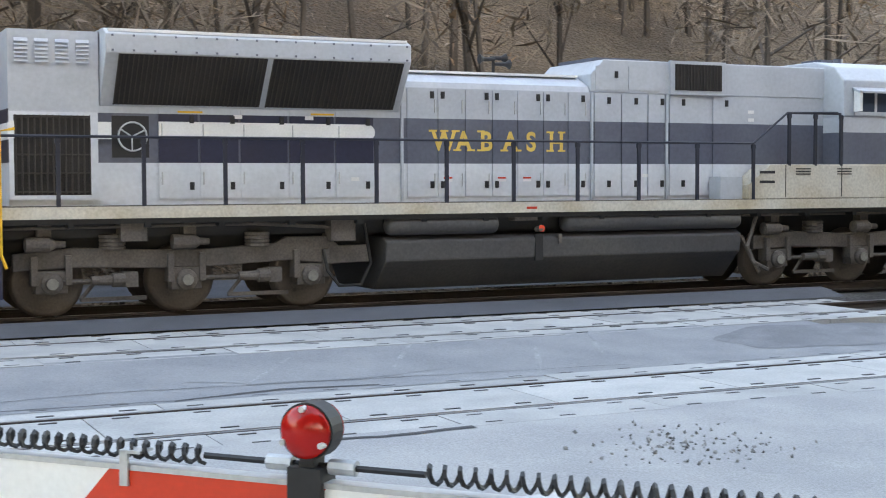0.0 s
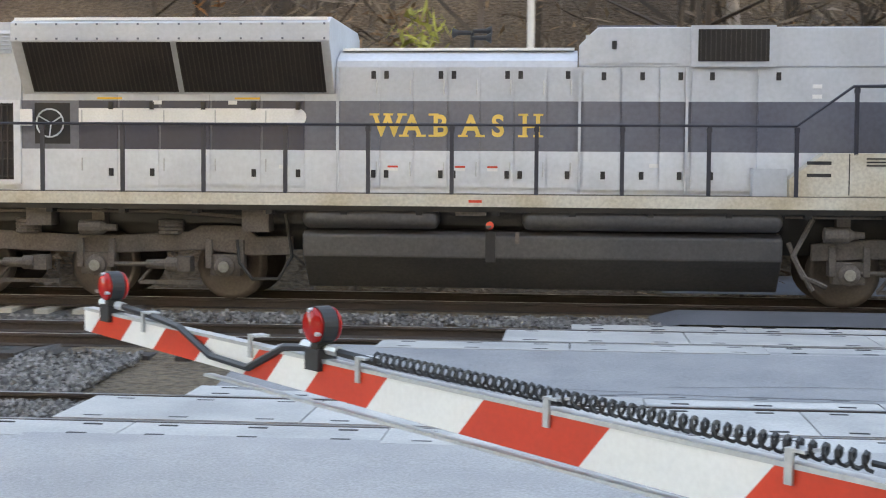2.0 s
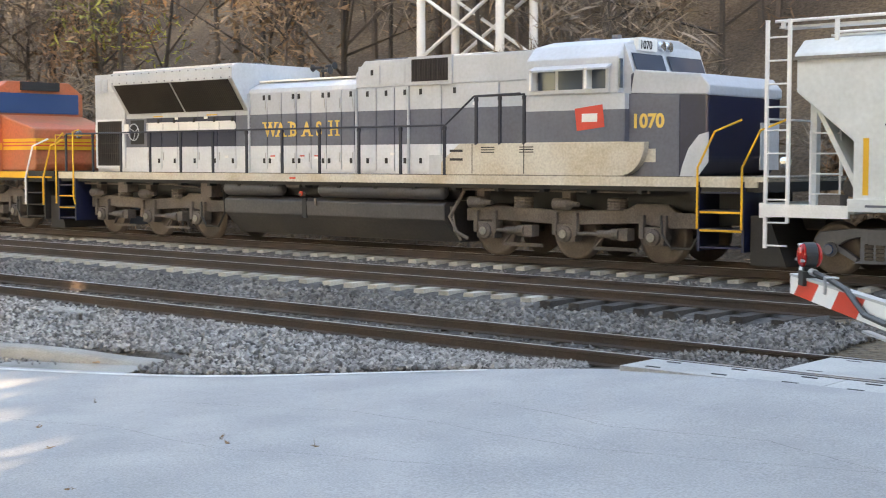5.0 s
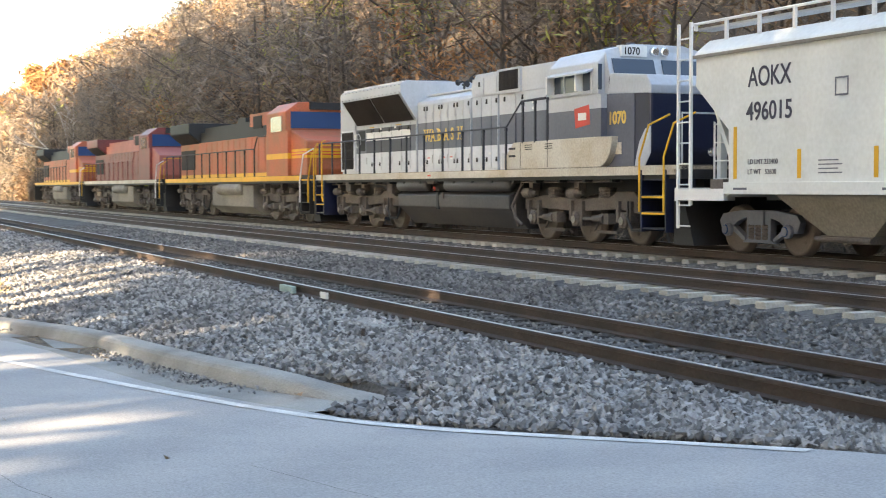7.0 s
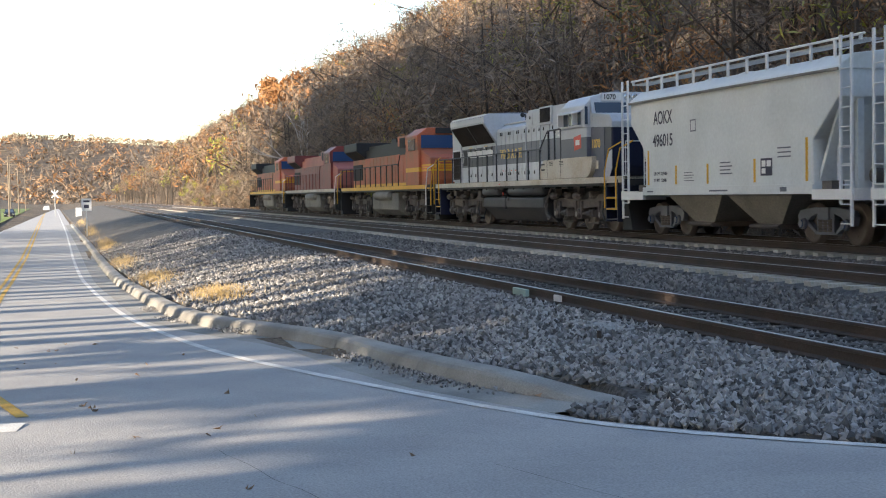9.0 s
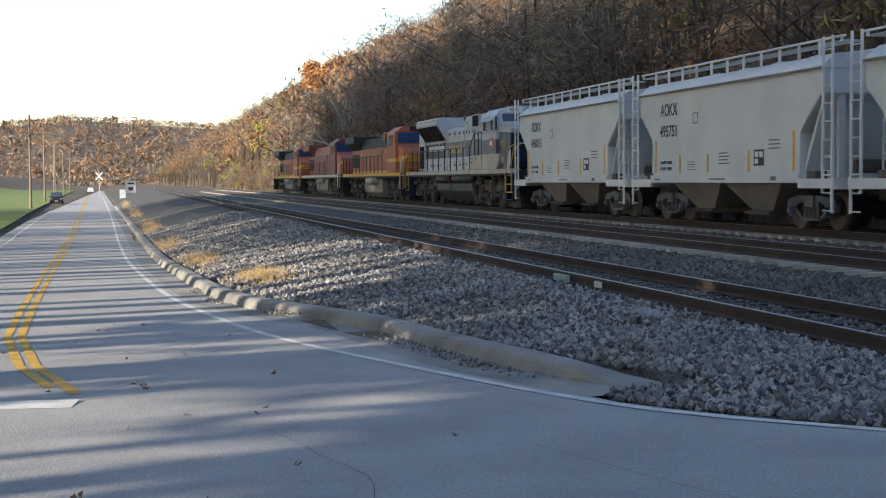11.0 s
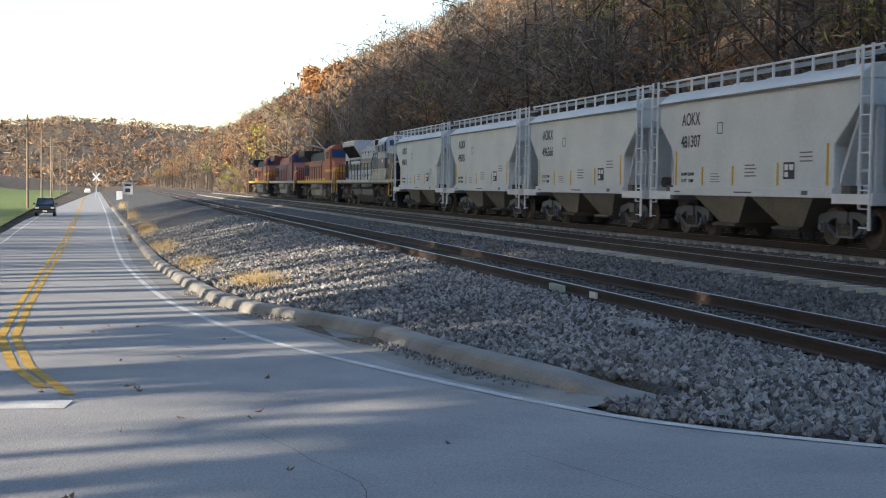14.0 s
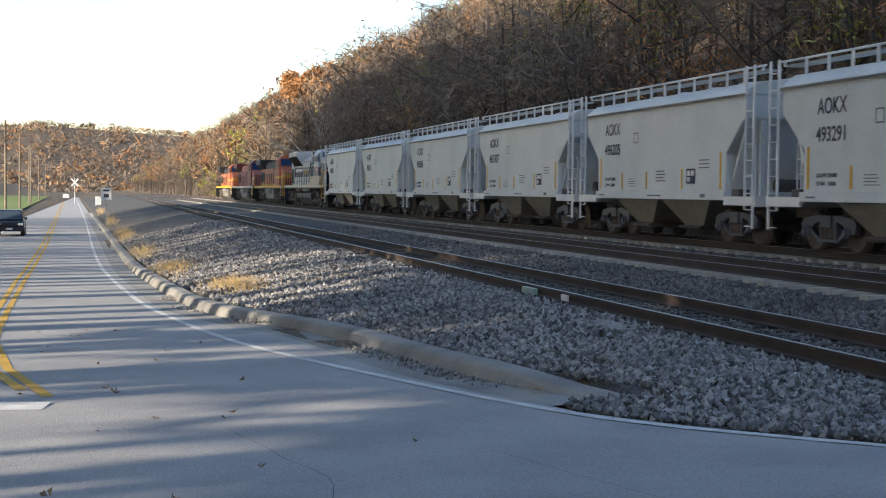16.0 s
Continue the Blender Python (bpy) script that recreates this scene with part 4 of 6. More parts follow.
    # battery boxes ahead of the hood, cream with a round front end
    bb = [(8.5, 1.69), (13.0, 1.69)] + [(13.0 + 0.55 * math.sin(k * math.pi / 16), 1.69 + 0.62 * (1 - math.cos(k * math.pi / 16))) for k in range(1, 8)] + [(13.55, 2.33), (9.0, 2.33), (8.5, 1.95)]
    part("battery_cabinet", MB().prism(bb, -0.79, -0.3), CREAM, L, "dusty cream battery cabinet", bevel=0.015)
    bl = MB()
    for x, z in ((8.75, 2.16), (8.75, 1.98)):
        bl.box(x, x + 0.35, -0.796, -0.79, z, z + 0.05)
    for i in range(2):
        for k in range(3):
            bl.box(9.6 + i * 1.0, 9.95 + i * 1.0, -0.8, -0.79, 2.14 + k * 0.05, 2.16 + k * 0.05)
    bl.box(10.7, 10.72, -0.795, -0.79, 1.72, 2.32).box(9.35, 9.365, -0.795, -0.79, 1.72, 2.32)
    part("vent_panel", bl, BLACK, L)
    part("air_intake", MB().box(8.0, 8.5, -0.6, -0.25, 1.69, 2.1), GREY, L)
    # nose
    ns = [(13.1, 1.69), (14.6, 1.69), (14.8, 2.0), (14.8, 3.2), (14.6, 3.5), (13.25, 3.64), (13.1, 3.64)]
    part("nose", MB().prism(ns, -0.62, 2.12), BLUE, L, "dark blue nose", bevel=0.06)
    part("nose_top", MB().prism([(13.12, 3.24), (14.82, 3.16), (14.83, 3.34), (14.63, 3.56), (13.2, 3.69)], -0.628, 2.128), GREY, L, "grey top of the nose", bevel=0.03)
    part("nose_door", MB().box(14.79, 14.83, 1.3, 2.0, 1.8, 2.7), LGREY, L)
    part("nose_side", MB().prism([(13.1, 1.69), (14.2, 1.69), (14.2, 3.2), (13.1, 3.24)], -0.634, -0.62), BAND, L)
    nsw = [(14.22, 1.69), (14.6, 1.69), (14.82, 1.95), (14.82, 2.5), (14.62, 2.45), (14.4, 2.2), (14.28, 1.9)]
    part("nose_swoosh", MB().prism(nsw, -0.635, -0.62), GREY, L)
    part("emblem", MB().add([(12.0, -0.786, 2.55), (12.65, -0.786, 2.62), (12.6, -0.786, 3.05), (11.95, -0.786, 2.98)], [(0, 1, 2, 3)]), RED, L, "red flag emblem")
    part("emblem_bars", MB().box(12.12, 12.48, -0.79, -0.786, 2.72, 2.88), WHITE, L)
    text("road_number", "1070", 0.36, GOLD, side(13.16, -0.638, 2.6), L, 0.003, 1.0, 0.012, "gold road number")
    part("plate", MB().box(13.4, 13.7, -0.64, -0.62, 1.95, 2.2), CREAM, L)
    # front platform, steps, plough
    part("front_platform", MB().box(14.6, 16.1, -0.8, 2.3, 1.6, 1.69), CREAM, L)
    for x in (14.7, 15.6):
        part("step_side", MB().box(x, x + 0.05, -0.8, -0.1, 0.35, 1.6), BLUE, L)
    for k in range(4):
        part("step", MB().box(14.75, 15.6, -0.78, -0.25, 0.4 + k * 0.33, 0.43 + k * 0.33), BLUE, L)
    part("step_edge", MB().box(14.75, 15.6, -0.8, -0.78, 0.7, 0.74).box(14.75, 15.6, -0.8, -0.78, 1.03, 1.07), YEL, L)
    part("plough", MB().prism([(15.7, 0.12), (16.4, 0.12), (16.25, 0.5), (16.05, 1.0), (15.7, 1.0)], -0.65, 2.15), BLACK, L)
    for x in (14.72, 15.62):
        part("grab_rail", MB().tube([(x, -0.84, 0.75), (x, -0.84, 1.85), (x + 0.35, -0.84, 2.5), (x + 0.75, -0.6, 2.7)], 0.022), YEL, L, "yellow grab rail")
    part("front_railing", MB().tube([(16.05, -0.7, 1.69), (16.05, -0.7, 2.7), (16.05, 2.2, 2.7), (16.05, 2.2, 1.69)], 0.02), WHITE, L)
    part("ditch_light", MB().lathe((15.9, 0.1, 1.95), (1, 0, 0), [(0, 0.09), (0.15, 0.1), (0.16, 0.06)], 12), CHROME, L)
    # rear platform
    for x in (-5.7, -4.9):
        part("step_side", MB().box(x, x + 0.05, -0.8, -0.1, 0.35, 1.5), BLUE, L)
    for k in range(4):
        part("step", MB().box(-5.65, -4.9, -0.78, -0.25, 0.4 + k * 0.3, 0.43 + k * 0.3), BLUE, L)
    part("step_edge", MB().box(-5.65, -4.9, -0.8, -0.78, 0.68, 0.71).box(-5.65, -4.9, -0.8, -0.78, 1.0, 1.03), YEL, L)
    part("grab_rail", MB().tube([(-4.8, -0.86, 0.8), (-4.87, -0.86, 1.0), (-4.87, -0.86, 2.78), (-4.65, -0.82, 2.82)], 0.024).tube([(-5.7, -0.86, 0.8), (-5.7, -0.86, 2.5), (-5.4, -0.82, 2.75)], 0.024), YEL, L, "yellow grab rail")
    moving.append((L, 0.0))
    return L


def plain_loco(off, main, upper, nose, label, flat=False):
    """A freight locomotive seen from far: hood, cab, flare, tank, trucks, railings."""
    L = thing("locomotive", label, "locomotive", "locomotives of the train")
    part("frame", MB().box(-6.3, 16.1, -0.74, 2.24, 1.42, 1.69).box(-6.75, 16.55, 0.55, 0.95, 0.75, 1.05), BLACK, L)
    part("sill", MB().box(-6.3, 15.9, -0.79, -0.742, 1.5, 1.68), YEL if main is ORANGE else CREAM, L)
    zoned("hood", -5.4, 10.6, 1.69, 3.75, -0.2, 1.7, (1.85, 3.3), (YEL if main is ORANGE else main, main, upper), L)
    part("hood_roof", MB().box(-1.2, 10.6, -0.1, 1.6, 3.75, 3.95), upper, L)
    part("radiator_housing", MB().prism([(-0.2, 3.3), (-0.75, 3.75), (-0.75, 4.2), (2.25, 4.2), (2.25, 3.75), (1.7, 3.3)], -5.3, -1.6, "x"), upper if main is ORANGE else main, L, bevel=0.03)
    part("radiator_grille", MB().prism([(-0.21, 3.28), (-0.73, 3.7), (-0.74, 3.72), (-0.22, 3.3)], -5.1, -1.8, "x"), MESH, L)
    part("exhaust_stack", MB().box(3.2, 4.4, 0.2, 1.3, 3.95, 4.2), BLACK, L)
    part("equipment_cover", MB().box(6.5, 10.6, -0.22, 1.72, 3.7, 4.2), main, L)
    part("inlet_screen", MB().box(7.0, 8.2, -0.24, -0.2, 3.6, 4.1), MESH, L)
    part("brake_grille", MB().box(-5.2, -2.6, -0.24, -0.19, 2.1, 3.0), MESH, L)
    cab = zoned("cab", 10.6, 13.2, 1.69, 3.3, -0.78, 2.28, (2.3, 2.5), (main, YEL if main is ORANGE else main, main), L)
    part("cab_top", MB().prism([(-0.78, 3.3), (-0.78, 4.0), (-0.3, 4.35), (1.8, 4.35), (2.28, 4.0), (2.28, 3.3)], 10.6, 13.0, "x"), main, cab, bevel=0.03)
    part("side_window", MB().box(11.2, 12.5, -0.8, -0.775, 3.3, 3.85), GLASS, cab)
    part("windscreen", MB().prism([(13.0, 3.4), (13.03, 3.4), (13.02, 4.0), (13.0, 4.0)], -0.6, 2.1), GLASS_BLUE, cab)
    part("nose", MB().prism([(13.1, 1.69), (14.9, 1.69), (15.0, 1.9), (14.9, 2.9), (13.1, 3.35)], -0.65, 2.15), nose, L, bevel=0.05)
    if main is ORANGE:
        part("nose_stripe", MB().box(13.3, 15.01, -0.665, 2.16, 2.3, 2.62), YEL, L, "yellow stripes round the nose")
        part("nose_band", MB().box(13.3, 15.012, -0.667, 2.162, 2.4, 2.44).box(13.3, 15.012, -0.667, 2.162, 2.5, 2.53), RED, L)
    for i in range(13):
        part("hood_door", MB().box(-1.3 + i * 0.9, -0.46 + i * 0.9, -0.222, -0.2, 1.9, 3.25), main, L)
    part("number_board", MB().box(12.9, 13.1, 0.1, 1.4, 4.08, 4.34), BLACK, L)
    part("headlight", MB().lathe((14.95, 0.75, 2.75), (1, 0, 0), [(0, 0.12), (0.1, 0.12), (0.11, 0.08)], 12), CHROME, L)
    part("fuel_tank", MB().prism([(-0.62, 0.5), (-0.62, 1.35), (2.1, 1.35), (2.1, 0.5), (1.7, 0.2), (-0.2, 0.2)], 2.0, 8.2, "x"), HOPDARK, L, bevel=0.04)
    part("air_reservoir", MB().lathe((3.3, -0.62, 1.2), (1, 0, 0), [(0, 0.1), (0.1, 0.24), (3.4, 0.24), (3.5, 0.1)], 16), HOPDARK, L)
    loco_truck(L, -2.05)
    loco_truck(L, 11.5)
    railing(L, -5.9, 9.0, -0.78, 1.68, 2.75, BLACK if main is ORANGE else MAROON, 12, ends=([], [(9.4, -0.78, 3.2), (10.5, -0.78, 3.2)]))
    for x in (14.7, 15.6, -6.3):
        part("step_side", MB().box(x, x + 0.05, -0.8, -0.1, 0.35, 1.6), BLACK, L)
    for k in range(4):
        part("step", MB().box(14.75, 15.6, -0.78, -0.25, 0.4 + k * 0.33, 0.43 + k * 0.33), BLACK, L)
    part("front_platform", MB().box(14.8, 16.1, -0.8, 2.3, 1.55, 1.69), BLACK, L)
    part("plough", MB().prism([(15.7, 0.12), (16.4, 0.12), (16.05, 1.0), (15.7, 1.0)], -0.65, 2.15), BLACK, L)
    for x, m in ((14.72, WHITE), (15.62, YEL)):
        part("grab_rail", MB().tube([(x, -0.84, 0.75), (x, -0.84, 1.5), (x + 0.4, -0.84, 2.4), (x + 0.8, -0.6, 2.6)], 0.025), m, L)
    part("front_railing", MB().tube([(16.05, -0.7, 1.69), (16.05, -0.7, 2.7), (16.05, 2.2, 2.7), (16.05, 2.2, 1.69)], 0.02), YEL, L)
    moving.append((L, off))
    return L


HC = 22.2


def hopper(off):
    """A two-bay covered hopper car; x = 0 in the middle."""
    H = thing("hopper_car", "pale grey-white covered hopper car with black stencilled lettering", "freight car", "hopper cars of the train")
    ya, yb = YC - 1.55, YC + 1.55
    sidep = [(-4.55, 1.2), (4.55, 1.2), (4.55, 2.3), (5.6, 3.15), (5.6, 3.75), (-5.6, 3.75), (-5.6, 3.15), (-4.55, 2.3)]
    part("body", MB().prism(sidep, ya + 0.03, yb - 0.03), HOPPER, H, "smooth pale steel body", bevel=0.03)
    part("side_sill", MB().box(-4.62, 4.62, ya - 0.03, ya + 0.05, 1.12, 1.34).box(-4.62, 4.62, yb - 0.05, yb + 0.03, 1.12, 1.34), HOPPER, H, bevel=0.01)
    part("roof", MB().prism([(ya, 3.72), (ya + 0.03, 3.8), (ya + 0.35, 4.05), (YC, 4.18), (yb - 0.35, 4.05), (yb - 0.03, 3.8), (yb, 3.72)], -5.64, 5.64, "x"), HOPPER, H, bevel=0.03)
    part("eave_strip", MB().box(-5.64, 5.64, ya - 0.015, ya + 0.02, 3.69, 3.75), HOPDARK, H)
    # running boards
    for y in (ya + 0.35, yb - 0.75):
        for i in range(5):
            part("running_board", MB().box(-6.1, 6.1, y + i * 0.09, y + i * 0.09 + 0.04, 4.28, 4.32), GALV, H)
    rail_ = MB()
    for y in (ya + 0.3, yb - 0.3):
        rail_.tube([(-6.15, y, 4.4), (6.15, y, 4.4)], 0.028, 6)
    r = part("roof_rail", rail_, WHITE, H)
    for i in range(13):
        x = -6.0 + i * 1.0
        part("rail_post", MB().box(x - 0.035, x + 0.035, ya + 0.28, ya + 0.33, 4.02 if abs(x) < 5.6 else 4.28, 4.4), WHITE, r)
    for x in (-3, -1, 1, 3):
        part("roof_hatch", MB().lathe((x, YC, 4.15), (0, 0, 1), [(0, 0.4), (0.06, 0.4), (0.09, 0.3)], 16), HOPPER, H)
    # end frames, slope sheets, platforms
    for s in (-1, 1):
        part("slope_sheet", MB().prism([(s * 4.5, 1.3), (s * 5.5, 3.2), (s * 5.45, 3.25), (s * 4.4, 1.35)], ya + 0.2, yb - 0.2), HOPPER, H)
        part("end_platform", MB().box(min(s * 4.5, s * 6.2), max(s * 4.5, s * 6.2), ya + 0.02, yb - 0.02, 1.08, 1.2), HOPPER, H)
        part("end_sill", MB().box(min(s * 4.6, s * 6.2), max(s * 4.6, s * 6.2), ya - 0.03, ya + 0.06, 1.0, 1.22).box(s * 6.2 - 0.06, s * 6.2 + 0.06, ya, yb, 0.98, 1.24), WHITE, H)
        lad = MB()
        for x in (s * 5.72, s * 6.14):
            lad.box(x - 0.03, x + 0.03, ya - 0.02, ya + 0.03, 0.45 if abs(x) > 6 else 0.9, 4.4)
        for k in range(10):
            lad.rod((s * 5.72, ya, 0.5 + k * 0.4), (s * 6.14, ya, 0.5 + k * 0.4), 0.016, n=6)
        for x in (s * 4.95, s * 5.5):
            lad.rod((x, ya + 0.4, 1.2), (x, ya + 0.4, 2.5), 0.02, n=6)
        for k in range(4):
            lad.rod((s * 4.95, ya + 0.4, 1.4 + k * 0.35), (s * 5.5, ya + 0.4, 1.4 + k * 0.35), 0.014, n=6)
        part("ladder", lad, WHITE, H)
        for y in (ya + 0.5, yb - 0.5):
            part("end_post", MB().box(s * 5.5 - 0.06, s * 5.5 + 0.06, y, y + 0.15, 1.2, 3.2), HOPPER, H)
        part("coupler", MB().box(min(s * 5.8, s * 6.6), max(s * 5.8, s * 6.6), YC - 0.18, YC + 0.18, 0.72, 0.98), TRUCK, H)
        part("brake_reservoir", MB().lathe((s * 5.1, YC, 1.5), (0, 1, 0), [(-0.4, 0.16), (0.4, 0.16)], 14), TRUCK, H)
        part("brake_valve", MB().box(s * 5.0 - 0.2, s * 5.0 + 0.2, ya + 0.1, ya + 0.4, 1.2, 1.4), TRUCK, H)
        # truck
        xc = s * 4.25
        t = MB()
        for y in (-0.3, GAUGE + 0.16):
            t.prism([(xc - 1.2, 0.62), (xc - 1.1, 0.75), (xc - 0.5, 0.82), (xc + 0.5, 0.82), (xc + 1.1, 0.75), (xc + 1.2, 0.62), (xc + 1.12, 0.42), (xc + 0.95, 0.42), (xc + 0.6, 0.62), (xc + 0.36, 0.68), (xc + 0.36, 0.28), (xc + 0.5, 0.22), (xc - 0.5, 0.22), (xc - 0.36, 0.28), (xc - 0.36, 0.68), (xc - 0.6, 0.62), (xc - 0.95, 0.42), (xc - 1.12, 0.42)], y, y + 0.14)
            for sg in (-1, 1):
                t.prism([(xc + sg * 0.95, 0.5), (xc + sg * 0.45, 0.24), (xc + sg * 0.4, 0.3), (xc + sg * 0.85, 0.58)], y + 0.01, y + 0.13)
        t.box(xc - 0.2, xc + 0.2, -0.35, GAUGE + 0.35, 0.55, 0.82)
        tr = part("truck", t, BAND, H, "cast steel two-axle truck", bevel=0.012)
        sp = MB()
        for dx in (-0.2, 0, 0.2):
            spring(sp, xc + dx, -0.25, 0.28, 0.56, 0.1)
        part("coil_spring", sp, TRUCK, tr)
        for dx in (-0.89, 0.89):
            wheelset(H, xc + dx, 0.45)
            part("bearing_cap", MB().lathe((xc + dx, -0.3, 0.45), (0, -1, 0), [(0, 0.13), (0.06, 0.13), (0.1, 0.08), (0.12, 0.08)], 12), BAND, tr)
            part("bearing_ring", MB().lathe((xc + dx, -0.4, 0.45), (0, -1, 0), [(0, 0.095), (0.015, 0.09)], 10), GLASS_BLUE, tr, "blue bearing cap")
    # discharge bays
    for x in (-1.75, 1.75):
        b = MB()
        lo, hi = 0.55, 1.75
        y0, y1 = ya + 0.15, yb - 0.15
        vs = [(x - hi, y0, 1.2), (x + hi, y0, 1.2), (x + hi, y1, 1.2), (x - hi, y1, 1.2), (x - lo, y0 + 0.35, 0.4), (x + lo, y0 + 0.35, 0.4), (x + lo, y1 - 0.35, 0.4), (x - lo, y1 - 0.35, 0.4)]
        b.add(vs, [(0, 1, 2, 3), (7, 6, 5, 4), (0, 4, 5, 1), (1, 5, 6, 2), (2, 6, 7, 3), (3, 7, 4, 0)])
        part("discharge_bay", b, HOPDARK, H, "stained hopper bay")
        part("gate", MB().box(x - lo - 0.1, x + lo + 0.1, y0 + 0.25, y1 - 0.25, 0.3, 0.42).rod((x - 0.7, y0 + 0.2, 0.36), (x + 0.7, y0 + 0.2, 0.36), 0.04), TRUCK, H)
    # lettering
    yl = ya + 0.024
    text("reporting_mark", "AOKX", 0.5, INK, side(-3.95, yl, 3.05), H, 0.003, 0.85, 0.004)
    text("car_number", CAR_NUMBERS[int((off - HC) / 13.1 + 0.5) % len(CAR_NUMBERS)], 0.46, INK, side(-4.0, yl, 2.45), H, 0.003, 0.95, 0.006)
    text("load_limit", "LD LMT 233400", 0.13, INK, side(-3.95, yl, 1.66), H, 0.003)
    text("light_weight", "LT WT   52600", 0.13, INK, side(-3.95, yl, 1.48), H, 0.003)
    for x, h in ((-4.32, 0.95), (-2.5, 0.5), (-0.6, 0.5), (1.9, 0.55), (4.3, 0.95)):
        part("reflector", MB().box(x - 0.05, x + 0.05, yl - 0.006, yl, 1.4, 1.4 + h), YEL, H, "orange reflective strip")
    part("data_panel", MB().box(2.2, 2.75, yl - 0.006, yl, 1.55, 1.95), INK, H)
    part("data_panel_marks", MB().box(2.26, 2.44, yl - 0.009, yl - 0.006, 1.6, 1.72).box(2.5, 2.7, yl - 0.009, yl - 0.006, 1.76, 1.9).box(2.26, 2.44, yl - 0.009, yl - 0.006, 1.76, 1.9), WHITE, H)
    sm = MB()
    for k in range(4):
        sm.box(0.1, 0.75 - 0.1 * (k % 2), yl - 0.004, yl, 1.62 + k * 0.09, 1.65 + k * 0.09)
        sm.box(-2.0, -1.4 - 0.1 * (k % 2), yl - 0.004, yl, 1.48 + k * 0.07, 1.5 + k * 0.07)
    for k in range(3):
        sm.box(3.0, 3.6, yl - 0.004, yl, 1.95 + k * 0.1, 1.98 + k * 0.1)
    sm.box(-1.6, -1.57, yl - 0.004, yl, 2.75, 3.05).box(-1.3, -1.27, yl - 0.004, yl, 2.75, 3.05).box(-1.6, -1.27, yl - 0.004, yl, 3.03, 3.06).box(-1.6, -1.27, yl - 0.004, yl, 2.75, 2.78)
    sm.box(-4.3, -3.9, ya - 0.034, ya - 0.03, 1.2, 1.24).box(-0.4, 0.6, ya - 0.034, ya - 0.03, 1.2, 1.24).box(3.2, 3.5, ya - 0.034, ya - 0.03, 1.18, 1.28)
    part("small_print", sm, BAND, H, "bars of small print")["kind"] = "stuff"
    moving.append((H, off))
    return H


CAR_NUMBERS = ["496015", "495751", "496366", "481307", "496205", "493291"]
heritage_loco()
plain_loco(-22.0, ORANGE, BLACK, ORANGE, "dirty orange and dark green diesel locomotive with yellow stripes")
plain_loco(-45.0, MAROON, PINK, PINK, "faded maroon diesel locomotive with pale nose")
plain_loco(-67.5, ORANGE, BLACK, ORANGE, "orange and black diesel locomotive at the front of the train")
for k in range(9):
    hopper(HC + k * 13.1)

# ---- crossing gate arm ----
GATE_SCALE = 1.75
GATE_TIP, GATE_NEAR = (-4.65, 6.32, 1.2), (0.97, 0.41, 1.12)
GATE_LAMPS = (0.27, 2.07, 4.75)
GATE_CLIPS = (0.65, 1.6, 2.35, 3.34, 4.23)
G0, G1 = Vector(GATE_TIP), Vector(GATE_NEAR)
GD = (G1 - G0)
GL = GD.length
GD.normalize()
gate = thing("crossing_gate", "lowered crossing gate arm with red and white reflective stripes", "crossing gate")
gate.matrix_basis = Matrix.Translation(G0) @ GD.to_track_quat("X", "Z").to_matrix().to_4x4() @ Matrix.Scale(GATE_SCALE, 4)
h0, h1 = 0.1, 0.155


def arm_h(s):
    return h0 + (h1 - h0) * min(1, s / 5.5)


bounds = [0, 0.2, 0.53, 0.86, 1.25, 1.66, 1.84, 2.12, 2.52, 3.04, 3.6, 4.18, 4.8, 5.3]
for k, (a, b) in enumerate(zip(bounds, bounds[1:])):
    ha, hb = arm_h(a), arm_h(b)
    sk = 0.09 if k else 0
    mb = MB()
    vs = []
    for x, h, q in ((a, ha, sk), (b, hb, 0.09)):
        for y in (-0.022, 0.022):
            vs += [(x, y, 0), (x - q * 1.4, y, -h)]
    mb.add(vs, [(0, 1, 3, 2), (4, 6, 7, 5), (0, 4, 5, 1), (2, 3, 7, 6), (0, 2, 6, 4), (1, 5, 7, 3)])
    part("stripe", mb, REFL_R if k % 2 else REFL_W, gate)
part("top_edge", MB().box(0, bounds[-1], -0.026, 0.026, 0.0, 0.014), GALV, gate)
part("bottom_edge", MB().box(1.2, bounds[-1], -0.02, 0.02, -0.168, -0.157), GALV, gate)


